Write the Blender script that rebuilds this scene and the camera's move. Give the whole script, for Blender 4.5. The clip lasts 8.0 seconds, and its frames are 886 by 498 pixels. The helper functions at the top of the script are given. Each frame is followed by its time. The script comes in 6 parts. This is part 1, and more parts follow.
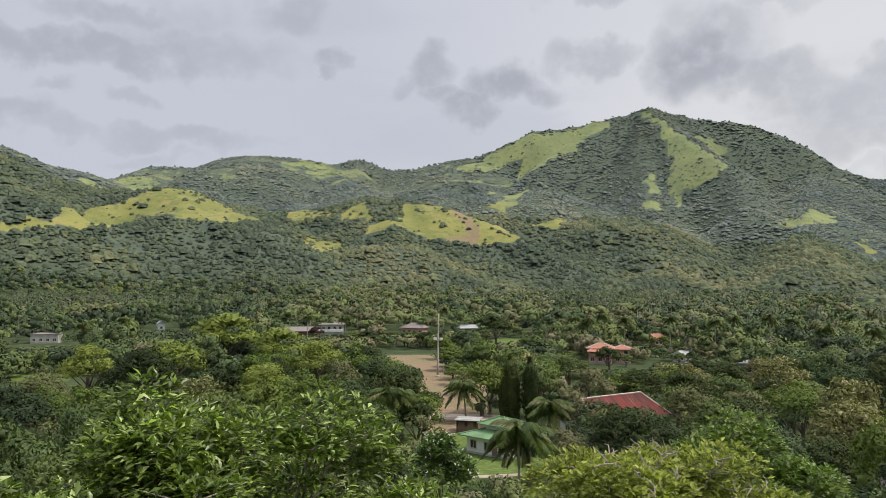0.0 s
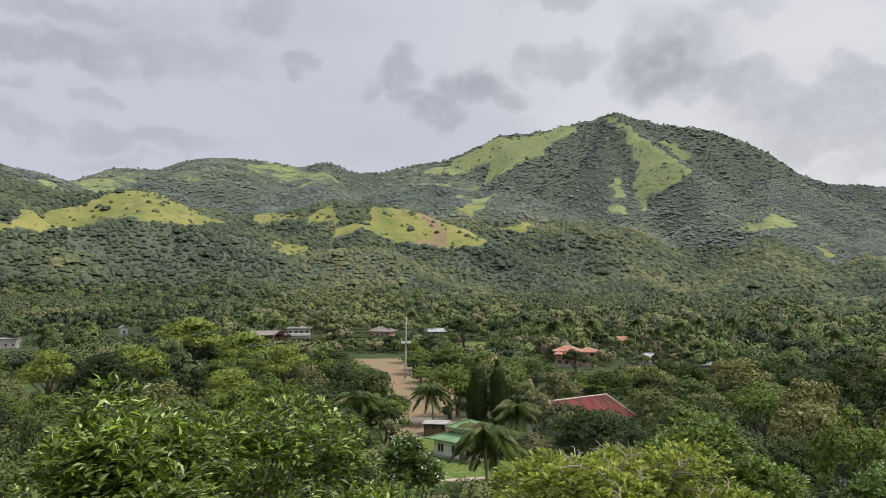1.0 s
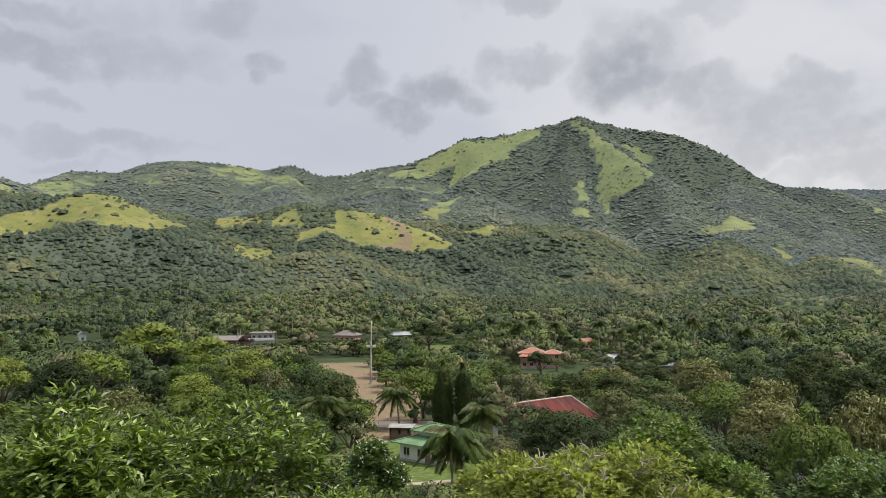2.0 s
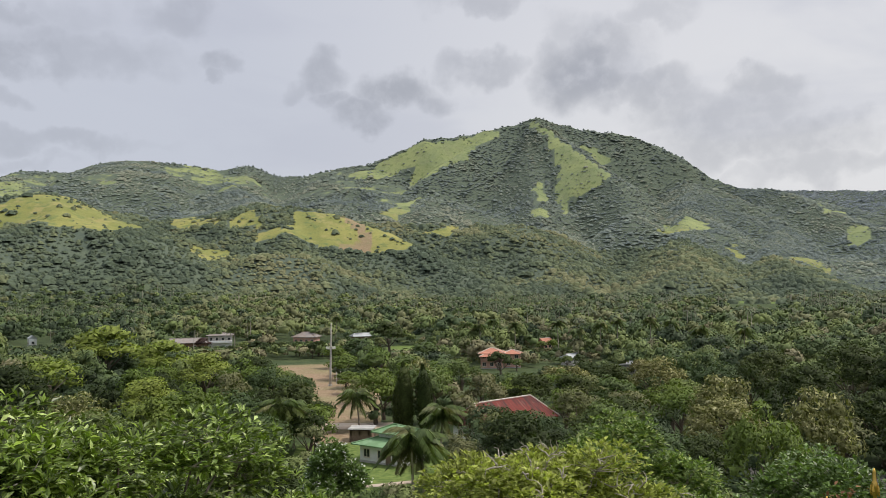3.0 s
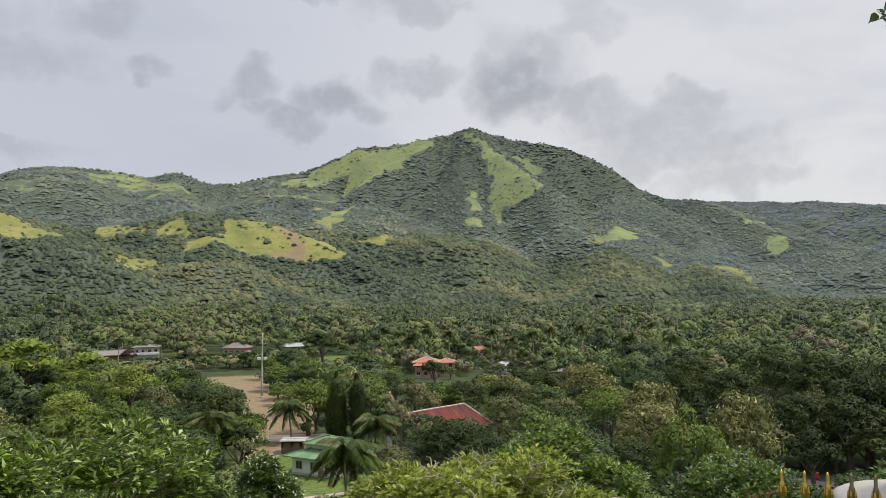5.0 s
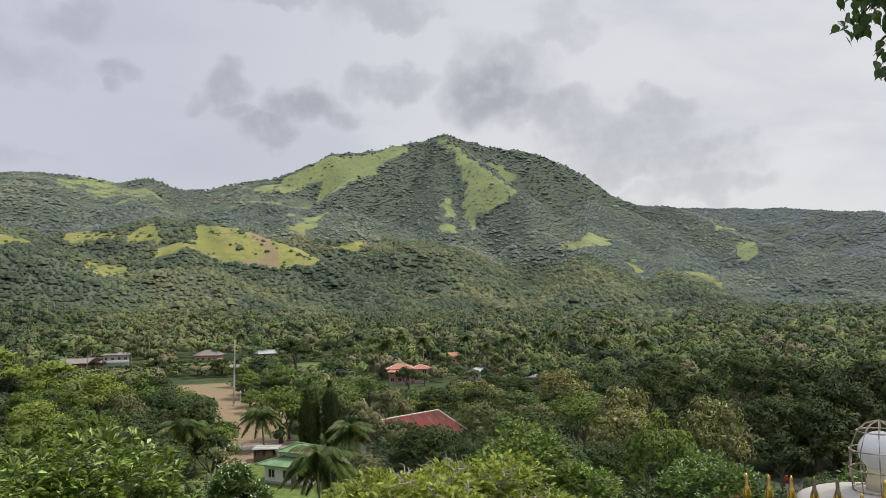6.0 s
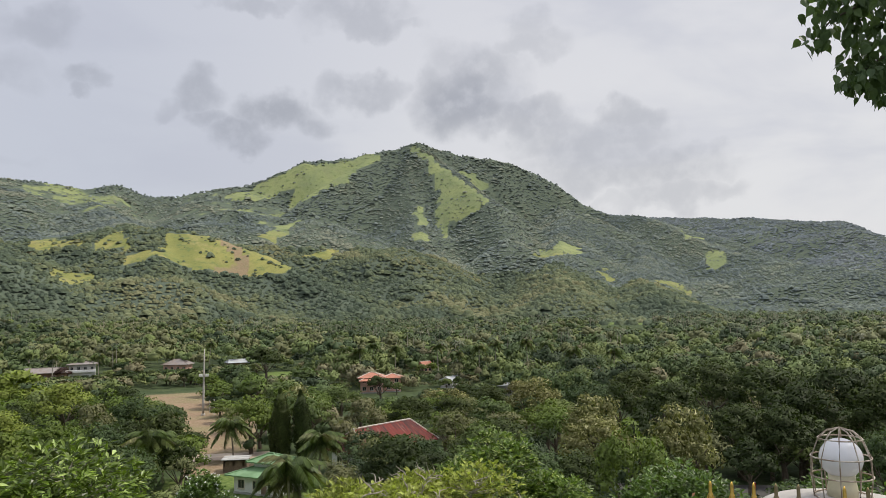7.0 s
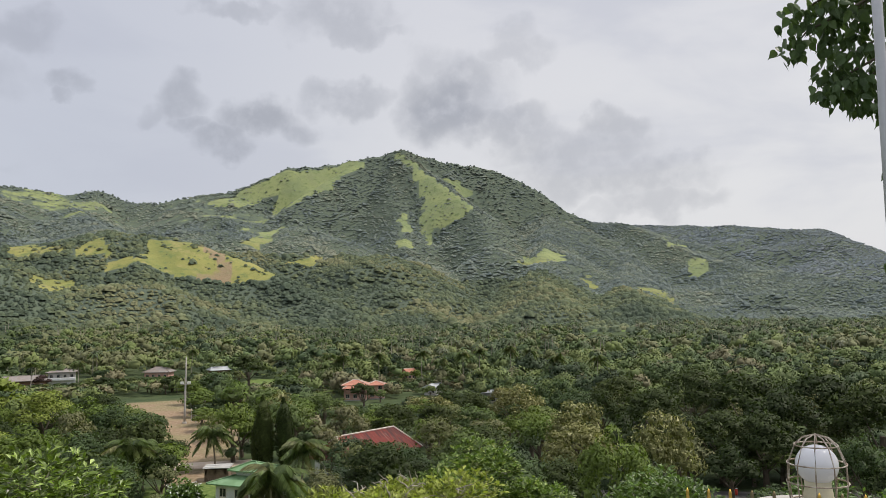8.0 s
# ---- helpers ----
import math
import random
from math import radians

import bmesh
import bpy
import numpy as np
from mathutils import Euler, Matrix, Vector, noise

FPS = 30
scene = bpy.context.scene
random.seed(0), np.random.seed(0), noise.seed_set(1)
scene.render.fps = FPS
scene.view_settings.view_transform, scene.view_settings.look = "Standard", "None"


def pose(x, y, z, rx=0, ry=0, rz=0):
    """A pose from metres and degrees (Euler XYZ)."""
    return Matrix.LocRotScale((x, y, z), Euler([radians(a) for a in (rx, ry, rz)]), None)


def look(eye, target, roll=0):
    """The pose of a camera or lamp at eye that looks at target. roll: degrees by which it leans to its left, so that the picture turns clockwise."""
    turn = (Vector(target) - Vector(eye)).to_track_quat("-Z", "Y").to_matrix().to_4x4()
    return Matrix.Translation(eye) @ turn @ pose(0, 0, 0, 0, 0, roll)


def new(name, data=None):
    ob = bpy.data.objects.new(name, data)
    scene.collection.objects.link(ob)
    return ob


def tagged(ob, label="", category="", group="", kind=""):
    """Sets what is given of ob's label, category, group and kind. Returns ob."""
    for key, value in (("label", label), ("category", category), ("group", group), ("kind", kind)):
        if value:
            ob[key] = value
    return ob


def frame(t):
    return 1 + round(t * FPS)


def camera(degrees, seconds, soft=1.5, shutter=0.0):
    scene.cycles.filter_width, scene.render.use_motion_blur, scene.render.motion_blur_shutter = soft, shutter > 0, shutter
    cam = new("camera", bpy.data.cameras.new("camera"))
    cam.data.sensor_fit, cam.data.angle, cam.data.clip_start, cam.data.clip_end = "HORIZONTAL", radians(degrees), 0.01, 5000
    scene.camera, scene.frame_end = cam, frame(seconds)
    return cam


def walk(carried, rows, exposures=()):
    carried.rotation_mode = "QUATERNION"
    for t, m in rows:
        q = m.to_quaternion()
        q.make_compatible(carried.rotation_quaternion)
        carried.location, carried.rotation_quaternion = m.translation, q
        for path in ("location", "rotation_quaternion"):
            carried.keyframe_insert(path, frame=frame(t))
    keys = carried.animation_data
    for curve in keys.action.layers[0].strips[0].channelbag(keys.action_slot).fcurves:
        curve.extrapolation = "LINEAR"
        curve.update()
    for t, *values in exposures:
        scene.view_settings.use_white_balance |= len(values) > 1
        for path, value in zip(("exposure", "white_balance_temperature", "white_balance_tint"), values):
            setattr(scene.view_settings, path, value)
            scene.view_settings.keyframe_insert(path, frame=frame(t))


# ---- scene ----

# the camera turns by hand on the spot, drifting a hand's width to the right
cam = camera(59.76, 8.0, soft=0.5)
TURNS = [
    (0.0, 0.0, 2.2, 0.0), (0.5, -1.235, 2.31, 0.03), (1.0, -2.391, 2.448, 0.045), (1.5, -3.611, 2.616, 0.233),
    (3.0, -7.923, 2.7, 0.71), (3.5, -9.375, 2.731, 0.872), (4.0, -10.641, 2.838, 0.876), (4.5, -11.777, 3.057, 0.892),
    (6.0, -14.718, 3.716, 1.098), (6.5, -15.733, 3.959, 1.136), (7.0, -16.762, 4.305, 1.094), (7.5, -17.575, 4.603, 1.071),
    (8.0, -17.949, 4.806, 1.082)]
EYE = 28.0
walk(cam, [(t, pose(0.027 * t, -0.015 * t, EYE + 0.004 * t, 90 + p, r, y)) for t, y, p, r in TURNS])

# ---- light: a bright overcast sky with grey cumulus under it ----
SUN_AZ, SUN_EL = 94.0, 56.0          # degrees to the right of the first view, and above the horizon


def toward(az, el):
    a, e = radians(az), radians(el)
    return Vector((math.sin(a) * math.cos(e), math.cos(a) * math.cos(e), math.sin(e)))


sun = new("sun", bpy.data.lights.new("sun", "SUN"))
sun.data.energy, sun.data.angle, sun.data.color = 3.2, radians(8), (1.0, 0.94, 0.84)
sun.matrix_world = look(toward(SUN_AZ, SUN_EL) * 100, (0, 0, 0))
tagged(sun, kind="structure")


class Nodes:
    """A node tree with short calls."""

    def __init__(self, tree):
        self.tree = tree
        tree.nodes.clear()

    def add(self, kind):
        return self.tree.nodes.new(kind)

    def attribute(self, name):
        node = self.add("ShaderNodeAttribute")
        node.attribute_name = name
        return node.outputs["Fac"]

    def put(self, socket, value):
        if isinstance(value, bpy.types.NodeSocket):
            self.tree.links.new(value, socket)
        elif value is not None:
            socket.default_value = value

    def math(self, op, a, b=None, c=None, clamp=False):
        n = self.add("ShaderNodeMath")
        n.operation, n.use_clamp = op, clamp
        for s, v in zip(n.inputs, (a, b, c)):
            self.put(s, v)
        return n.outputs[0]

    def vec(self, op, a, b=None, scale=None):
        n = self.add("ShaderNodeVectorMath")
        n.operation = op
        self.put(n.inputs[0], a)
        if b is not None:
            self.put(n.inputs[1], b)
        if scale is not None:
            self.put(n.inputs["Scale"], scale)
        return n.outputs["Value"] if op in ("DOT_PRODUCT", "LENGTH", "DISTANCE") else n.outputs[0]

    def mix(self, fac, a, b, blend="MIX"):
        n = self.add("ShaderNodeMix")
        n.data_type, n.blend_type = "RGBA", blend
        self.put(n.inputs[0], fac)
        for s, v in ((n.inputs[6], a), (n.inputs[7], b)):
            self.put(s, (*v, 1) if isinstance(v, tuple) and len(v) == 3 else v)
        return n.outputs[2]

    def noise(self, vector, scale, detail=4.0, rough=0.55, distortion=0.0):
        n = self.add("ShaderNodeTexNoise")
        self.put(n.inputs["Vector"], vector)
        n.inputs["Scale"].default_value, n.inputs["Detail"].default_value = scale, detail
        n.inputs["Roughness"].default_value, n.inputs["Distortion"].default_value = rough, distortion
        return n.outputs[0]

    def ramp(self, fac, *stops):
        n = self.add("ShaderNodeValToRGB")
        while len(n.color_ramp.elements) < len(stops):
            n.color_ramp.elements.new(0.5)
        for e, (p, c) in zip(n.color_ramp.elements, stops):
            e.position, e.color = p, (*c, 1)
        self.put(n.inputs[0], fac)
        return n.outputs[0]

    def span(self, value, lo, hi, to_lo=0.0, to_hi=1.0, smooth=True):
        n = self.add("ShaderNodeMapRange")
        n.interpolation_type = "SMOOTHSTEP" if smooth else "LINEAR"
        for s, v in zip(n.inputs, (value, lo, hi, to_lo, to_hi)):
            self.put(s, v)
        return n.outputs[0]


world = bpy.data.worlds.new("overcast_sky")
scene.world = world
world.use_nodes = True
W = Nodes(world.node_tree)
way = W.add("ShaderNodeTexCoord").outputs["Generated"]
nishita = W.add("ShaderNodeTexSky")
nishita.sky_type, nishita.sun_disc, nishita.dust_density = "NISHITA", False, 4.0
nishita.sun_elevation, nishita.sun_rotation = radians(SUN_EL), radians(SUN_AZ)
# cloud sheet: pale grey, brighter low to the right where the sun stands behind it
sep = W.add("ShaderNodeSeparateXYZ")
W.put(sep.inputs[0], way)
side = W.vec("DOT_PRODUCT", way, tuple(toward(48, 12)))
height = sep.outputs[2]
flat = W.vec("MULTIPLY", way, (1.0, 1.0, 2.6))
sheet = W.mix(W.span(side, 0.55, 1.0), (5.15, 5.42, 6.15), (7.0, 7.0, 7.15))
sheet = W.mix(W.span(height, 0.12, 0.45, 0.0, 0.35), sheet, (5.6, 5.7, 6.5))
streaks = W.noise(flat, 3.2, 5, 0.5, 0.4)
sheet = W.mix(W.span(streaks, 0.48, 0.7, 0.0, 0.45), sheet, (4.6, 4.8, 5.6))
# single grey cumulus: azimuth, elevation, half width, half height (degrees), depth
CUMULUS = [
    (5.1, 13.9, 2.6, 1.43, 0.80), (2.5, 12.3, 1.9, 1.09, 0.70), (-1.0, 15.2, 1.9, 1.43, 0.62), (0.2, 13.4, 1.4, 0.76, 0.60), (-2.7, 14.2, 1.1, 0.59, 0.35), (-8.4, 15.9, 1.3, 0.92, 0.55), (-8.7, 14.7, 0.8, 0.38, 0.45),
    (11.1, 15.6, 2.8, 1.09, 0.55), (10.9, 16.5, 1.3, 0.59, 0.30), (18.5, 15.2, 3.0, 2.35, 0.85), (19.8, 17.0, 2.9, 2.10, 0.55), (16.5, 16.2, 1.7, 1.43, 0.45), (22.0, 13.6, 2.9, 1.43, 0.60), (24.5, 11.3, 2.5, 0.92, 0.40),
    (23.2, 13.8, 2.9, 1.68, 0.60), (26.1, 11.8, 3.8, 1.93, 0.50), (30.9, 13.4, 2.4, 1.01, 0.50), (29.7, 12.1, 3.8, 1.43, 0.45), (28.5, 9.8, 5.0, 1.68, 0.50), (32.9, 9.7, 4.2, 1.43, 0.50), (33.9, 7.7, 3.8, 1.09, 0.45),
]
STRATUS = [
    (31.4, 7.0, 3.8, 0.67, 0.30), (-26.2, 15.2, 9.7, 1.01, 0.60), (-18.2, 15.8, 6.3, 1.43, 0.40), (-24.1, 17.7, 3.4, 0.84, 0.50), (-11.7, 18.7, 1.9, 1.18, 0.40), (-18.6, 18.2, 2.5, 1.26, 0.25), (-29.4, 10.7, 2.5, 0.92, 0.45),
    (-26.9, 10.0, 2.5, 0.84, 0.35), (-18.9, 9.8, 5.5, 0.67, 0.40), (-27.0, 12.7, 1.4, 0.50, 0.35), (-21.9, 12.5, 1.2, 0.59, 0.35), (-20.7, 8.3, 2.5, 0.42, 0.25), (12.1, 20.3, 2.8, 0.84, 0.50), (23.7, 19.1, 2.5, 1.01, 0.35),
    (17.9, 18.0, 2.1, 1.68, 0.35), (10.5, 21.5, 3.8, 1.68, 0.50), (3.4, 22.0, 2.9, 0.59, 0.45), (23.8, 20.2, 1.5, 1.09, 0.30),
]
warp = W.vec("SUBTRACT", W.add("ShaderNodeTexNoise").outputs[1], (0.5, 0.5, 0.5))
warp_node = warp.node.inputs[0].links[0].from_node
warp_node.inputs["Scale"].default_value, warp_node.inputs["Detail"].default_value = 20.0, 6.0
W.put(warp_node.inputs["Vector"], way)
bent = W.vec("ADD", way, W.vec("SCALE", warp, scale=0.085))
puff = None
for az, el, wide, high, depth in CUMULUS + STRATUS:
    c = toward(az, el)
    across = Vector((math.cos(radians(az)), -math.sin(radians(az)), 0))
    off = W.vec("SUBTRACT", bent, tuple(c))
    u = W.math("DIVIDE", W.vec("DOT_PRODUCT", off, tuple(across)), radians(wide))
    v = W.math("DIVIDE", W.vec("DOT_PRODUCT", off, tuple(across.cross(c))), radians(high))
    r = W.math("ADD", W.math("MULTIPLY", u, u), W.math("MULTIPLY", v, v))
    f = W.span(r, 2.1, 0.0, 0.0, depth * 0.8)
    puff = f if puff is None else W.math("MAXIMUM", puff, f)
ragged = W.math("MULTIPLY", puff, W.span(W.noise(way, 34.0, 5, 0.6), 0.25, 0.6, 0.55, 1.0))
cloudy = W.mix(ragged, sheet, (2.7, 2.85, 3.3))
ground_glow = W.span(height, -0.02, 0.02)
sky_colour = W.mix(0.93, nishita.outputs[0], cloudy)
# an overcast sky is about twice as bright overhead as near the horizon
sky_colour = W.mix(1.0, sky_colour, W.span(height, 0.42, 0.95, 1.0, 1.9), "MULTIPLY")
backdrop = W.add("ShaderNodeBackground")
W.put(backdrop.inputs[0], W.mix(ground_glow, (0.6, 0.65, 0.5), sky_colour))
backdrop.inputs[1].default_value = 0.111
W.put(W.add("ShaderNodeOutputWorld").inputs[0], backdrop.outputs[0])


# ---- materials ----
def surface(name):
    m = bpy.data.materials.new(name)
    m.use_nodes = True
    n = Nodes(m.node_tree)
    bsdf = n.add("ShaderNodeBsdfPrincipled")
    out = n.add("ShaderNodeOutputMaterial")
    n.put(out.inputs[0], bsdf.outputs[0])
    return m, n, bsdf, out


def place_of(n):
    return n.add("ShaderNodeNewGeometry").outputs["Position"]


def bump(n, bsdf, height, strength, distance):
    b = n.add("ShaderNodeBump")
    b.inputs["Strength"].default_value, b.inputs["Distance"].default_value = strength, distance
    n.put(b.inputs["Height"], height)
    n.put(bsdf.inputs["Normal"], b.outputs[0])


def foliage(name, stops, by="object", grain=2.0, leaf_scale=1.0, gloss=0.6, thin=0.25, spread=0.35, spec=0.15, pale=None, lift=0.0):
    """Leaves: hue by tree, a lighter or darker tone by spray, and a fine mottle."""
    m, n, bsdf, out = surface(name)
    if by == "object":
        pick = n.add("ShaderNodeObjectInfo").outputs["Random"]
    else:
        pick = n.attribute("tint")
    island = n.add("ShaderNodeNewGeometry").outputs["Random Per Island"]
    colour = n.ramp(pick, *stops)
    if pale:
        colour = n.mix(n.math("MULTIPLY", n.span(island, 0.78, 0.92), n.math("SUBTRACT", 1.0, n.attribute("heart"))), colour, pale)
    tone = n.math("MULTIPLY_ADD", island, 2 * spread, 1.0 - spread)
    mottle = n.noise(place_of(n), grain, 3, 0.6)
    tone = n.math("MULTIPLY", tone, n.span(mottle, 0.3, 0.7, 0.75, 1.25, smooth=False))
    colour = n.mix(1.0, colour, tone, "MULTIPLY")
    n.put(bsdf.inputs["Base Color"], colour)
    bsdf.inputs["Roughness"].default_value = gloss
    bsdf.inputs["Specular IOR Level"].default_value = spec
    if lift:
        # normals are bent upward to even out light and shade over a crown
        normal = n.vec("SCALE", n.add("ShaderNodeNewGeometry").outputs["Normal"], scale=1.0 - lift)
        n.put(bsdf.inputs["Normal"], n.vec("NORMALIZE", n.vec("ADD", normal, (0.0, 0.0, lift))))
    if thin:
        clear = n.add("ShaderNodeBsdfTranslucent")
        n.put(clear.inputs[0], n.mix(1.0, colour, (1.1, 1.3, 0.5), "MULTIPLY"))
        mixed = n.add("ShaderNodeMixShader")
        mixed.inputs[0].default_value = thin
        n.put(mixed.inputs[1], bsdf.outputs[0])
        n.put(mixed.inputs[2], clear.outputs[0])
        n.put(out.inputs[0], mixed.outputs[0])
    return m


def plain(name, colour, rough=0.7, metal=0.0, vary=0.25, scale=3.0, relief=0.0, second=None, spec=0.4):
    m, n, bsdf, out = surface(name)
    p = n.add("ShaderNodeTexCoord").outputs["Object"]
    fine, broad = n.noise(p, scale * 7, 4, 0.65), n.noise(p, scale, 4, 0.6)
    tone = n.math("MULTIPLY", n.span(broad, 0.3, 0.7, 1 - vary, 1 + vary, smooth=False), n.span(fine, 0.3, 0.7, 1 - vary * 0.5, 1 + vary * 0.5, smooth=False))
    base = n.mix(n.span(broad, 0.45, 0.65), colour, second) if second else n.mix(0.0, colour, colour)
    n.put(bsdf.inputs["Base Color"], n.mix(1.0, base, tone, "MULTIPLY"))
    bsdf.inputs["Metallic"].default_value = metal
    bsdf.inputs["Specular IOR Level"].default_value = spec
    n.put(bsdf.inputs["Roughness"], n.span(fine, 0.2, 0.8, max(0.02, rough - 0.12), min(1, rough + 0.12), smooth=False))
    if relief:
        bump(n, bsdf, fine, 0.5, relief)
    return m


GREENS = [(0.0, (0.0378, 0.0558, 0.027)), (0.25, (0.0648, 0.0954, 0.0378)), (0.5, (0.0972, 0.133, 0.045)), (0.72, (0.142, 0.175, 0.054)), (0.9, (0.137, 0.14, 0.0666)), (1.0, (0.176, 0.162, 0.0882))]
LEAF_NEAR = foliage("mixed_tree_leaves", GREENS, grain=1.2, lift=0.12)
LEAF_DARK = foliage("dark_tree_leaves", [(0.0, (0.0307, 0.0448, 0.0141)), (0.5, (0.0435, 0.0602, 0.0179)), (1.0, (0.0608, 0.0768, 0.023))], grain=1.2, lift=0.12)
LEAF_OLIVE = foliage("dry_olive_leaves", [(0.0, (0.137, 0.144, 0.0504)), (0.6, (0.18, 0.169, 0.0648)), (1.0, (0.18, 0.144, 0.0684))], grain=1.2, pale=(0.331, 0.317, 0.173))
LEAF_LIGHT = foliage("fresh_light_leaves", [(0.0, (0.0945, 0.137, 0.0306)), (1.0, (0.126, 0.164, 0.0342))], grain=1.2, lift=0.12)
LEAF_LIME_TREE = foliage("yellow_green_tree_leaves", [(0.0, (0.16, 0.205, 0.04)), (1.0, (0.20, 0.235, 0.05))], grain=1.2, lift=0.12)
LEAF_MID = foliage("valley_forest_leaves", GREENS, by="tint", grain=0.35, spread=0.09, thin=0.0, lift=0.2)
# distance haze is put into these three leaf colours: greyer, then paler and bluer
LEAF_FAR = foliage("hill_leaves_with_haze", [(0.0, (0.07, 0.092, 0.062)), (0.3, (0.088, 0.112, 0.07)), (0.6, (0.118, 0.14, 0.078)), (0.85, (0.142, 0.158, 0.082)), (1.0, (0.165, 0.168, 0.09))], by="tint", grain=0.3, spread=0.12, thin=0.0, gloss=0.9, lift=0.45)
LEAF_MOUNT = foliage("mountain_leaves_with_haze", [(0.0, (0.122, 0.15, 0.14)), (0.4, (0.15, 0.179, 0.158)), (0.75, (0.176, 0.206, 0.162)), (1.0, (0.212, 0.226, 0.166))], by="tint", grain=0.45, spread=0.08, thin=0.0, gloss=0.9, lift=0.6)
LEAF_RIDGE = foliage("far_ridge_leaves_with_haze", [(0.0, (0.155, 0.185, 0.20)), (1.0, (0.175, 0.20, 0.205))], by="tint", grain=0.2, spread=0.08, thin=0.0, gloss=0.9, lift=0.85)
LEAF_PLUM = foliage("plum_dark_leaves", [(0.0, (0.068, 0.04, 0.036)), (1.0, (0.068, 0.04, 0.036))], grain=1.2)
LEAF_PALM = foliage("palm_fronds", [(0.0, (0.088, 0.124, 0.04)), (0.6, (0.124, 0.16, 0.052)), (1.0, (0.184, 0.176, 0.08))], grain=1.0, gloss=0.4)
LEAF_PALM_FAR = foliage("grove_palm_fronds", [(0.0, (0.055, 0.08, 0.034)), (0.6, (0.08, 0.105, 0.044)), (1.0, (0.12, 0.125, 0.075))], by="tint", grain=0.4, gloss=0.5, thin=0.0)
LEAF_BROAD = foliage("broad_green_leaves", [(0.0, (0.128, 0.182, 0.027)), (1.0, (0.128, 0.182, 0.027))], grain=1.0, gloss=0.36, thin=0.35, spread=0.65, spec=0.5, pale=(0.33, 0.39, 0.14))
LEAF_BUSH = foliage("small_green_leaves", [(0.0, (0.088, 0.148, 0.036)), (1.0, (0.116, 0.176, 0.044))], grain=0.9, spec=0.45, gloss=0.4, thin=0.3, spread=0.45)
LEAF_LIME = foliage("lime_green_leaves", [(0.0, (0.132, 0.196, 0.04)), (1.0, (0.132, 0.196, 0.04))], grain=0.7, spec=0.4, gloss=0.45, thin=0.3, spread=0.5, pale=(0.24, 0.272, 0.096))
LEAF_YELLOW = foliage("yellow_green_leaves", [(0.0, (0.30, 0.325, 0.085)), (1.0, (0.30, 0.325, 0.085))], grain=2.0, gloss=0.5, thin=0.35, spread=0.5)
LEAF_FIG = foliage("heart_shaped_leaves", [(0.0, (0.085, 0.125, 0.06)), (1.0, (0.11, 0.15, 0.07))], grain=8.0, gloss=0.4, thin=0.3, spread=0.35)
PETAL = plain("white_blossom", (0.75, 0.75, 0.68), 0.6, vary=0.1)
BARK = plain("grey_brown_bark", (0.11, 0.085, 0.06), 0.9, vary=0.35, scale=2.0, relief=0.02, second=(0.16, 0.135, 0.11))
TWIG = plain("bleached_bare_twig", (0.36, 0.32, 0.26), 0.85, vary=0.25, scale=4.0)


def terrain_material():
    m, n, bsdf, out = surface("hill_grass_and_soil")
    p = place_of(n)
    cover = n.attribute("cover")
    bare = n.attribute("bare")
    lawn = n.attribute("lawn")
    broad, fine, grit = n.noise(p, 0.012, 5, 0.6), n.noise(p, 0.08, 5, 0.65), n.noise(p, 1.2, 4, 0.6)
    grass = n.mix(n.span(broad, 0.35, 0.65), (0.178, 0.19, 0.06), (0.262, 0.252, 0.08))
    # grass beyond 1420 m is less saturated: haze put into its colour
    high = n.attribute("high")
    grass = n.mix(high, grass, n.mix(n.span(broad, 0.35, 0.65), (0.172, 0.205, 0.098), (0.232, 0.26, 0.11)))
    dry = n.noise(p, 0.03, 5, 0.7)
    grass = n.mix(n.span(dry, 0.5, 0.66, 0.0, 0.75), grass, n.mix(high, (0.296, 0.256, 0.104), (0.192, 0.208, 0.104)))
    grass = n.mix(n.span(fine, 0.5, 0.68, 0.0, 0.8), grass, (0.12, 0.16, 0.06))
    scrub = n.mix(n.span(fine, 0.35, 0.65), (0.044, 0.064, 0.0256), (0.068, 0.088, 0.036))
    # far scrub is painted paler to match the haze in the tree colours
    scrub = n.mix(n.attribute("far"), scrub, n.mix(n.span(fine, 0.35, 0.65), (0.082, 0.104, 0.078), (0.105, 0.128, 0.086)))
    soil = n.mix(n.span(fine, 0.35, 0.7), (0.25, 0.172, 0.107), (0.20, 0.175, 0.085))
    soil = n.mix(n.span(grit, 0.4, 0.7, 0.0, 0.5), soil, (0.30, 0.232, 0.165))
    turf = n.mix(n.span(grit, 0.35, 0.65), (0.088, 0.136, 0.032), (0.136, 0.176, 0.048))
    edge = n.math("ADD", cover, n.math("MULTIPLY", n.math("SUBTRACT", fine, 0.5), 0.5))
    c = n.mix(n.span(edge, 0.35, 0.65), grass, scrub)
    c = n.mix(n.span(n.math("ADD", lawn, n.math("MULTIPLY", n.math("SUBTRACT", fine, 0.5), 1.6)), 0.35, 0.65), c, turf)
    edge = n.math("ADD", bare, n.math("MULTIPLY", n.math("SUBTRACT", fine, 0.5), 0.7))
    c = n.mix(n.span(edge, 0.4, 0.65), c, soil)
    n.put(bsdf.inputs["Base Color"], n.mix(1.0, c, n.span(grit, 0.3, 0.7, 0.85, 1.15, smooth=False), "MULTIPLY"))
    bsdf.inputs["Roughness"].default_value = 0.95
    bsdf.inputs["Specular IOR Level"].default_value = 0.15
    bump(n, bsdf, fine, 0.6, 2.0)
    return m


TERRAIN = terrain_material()


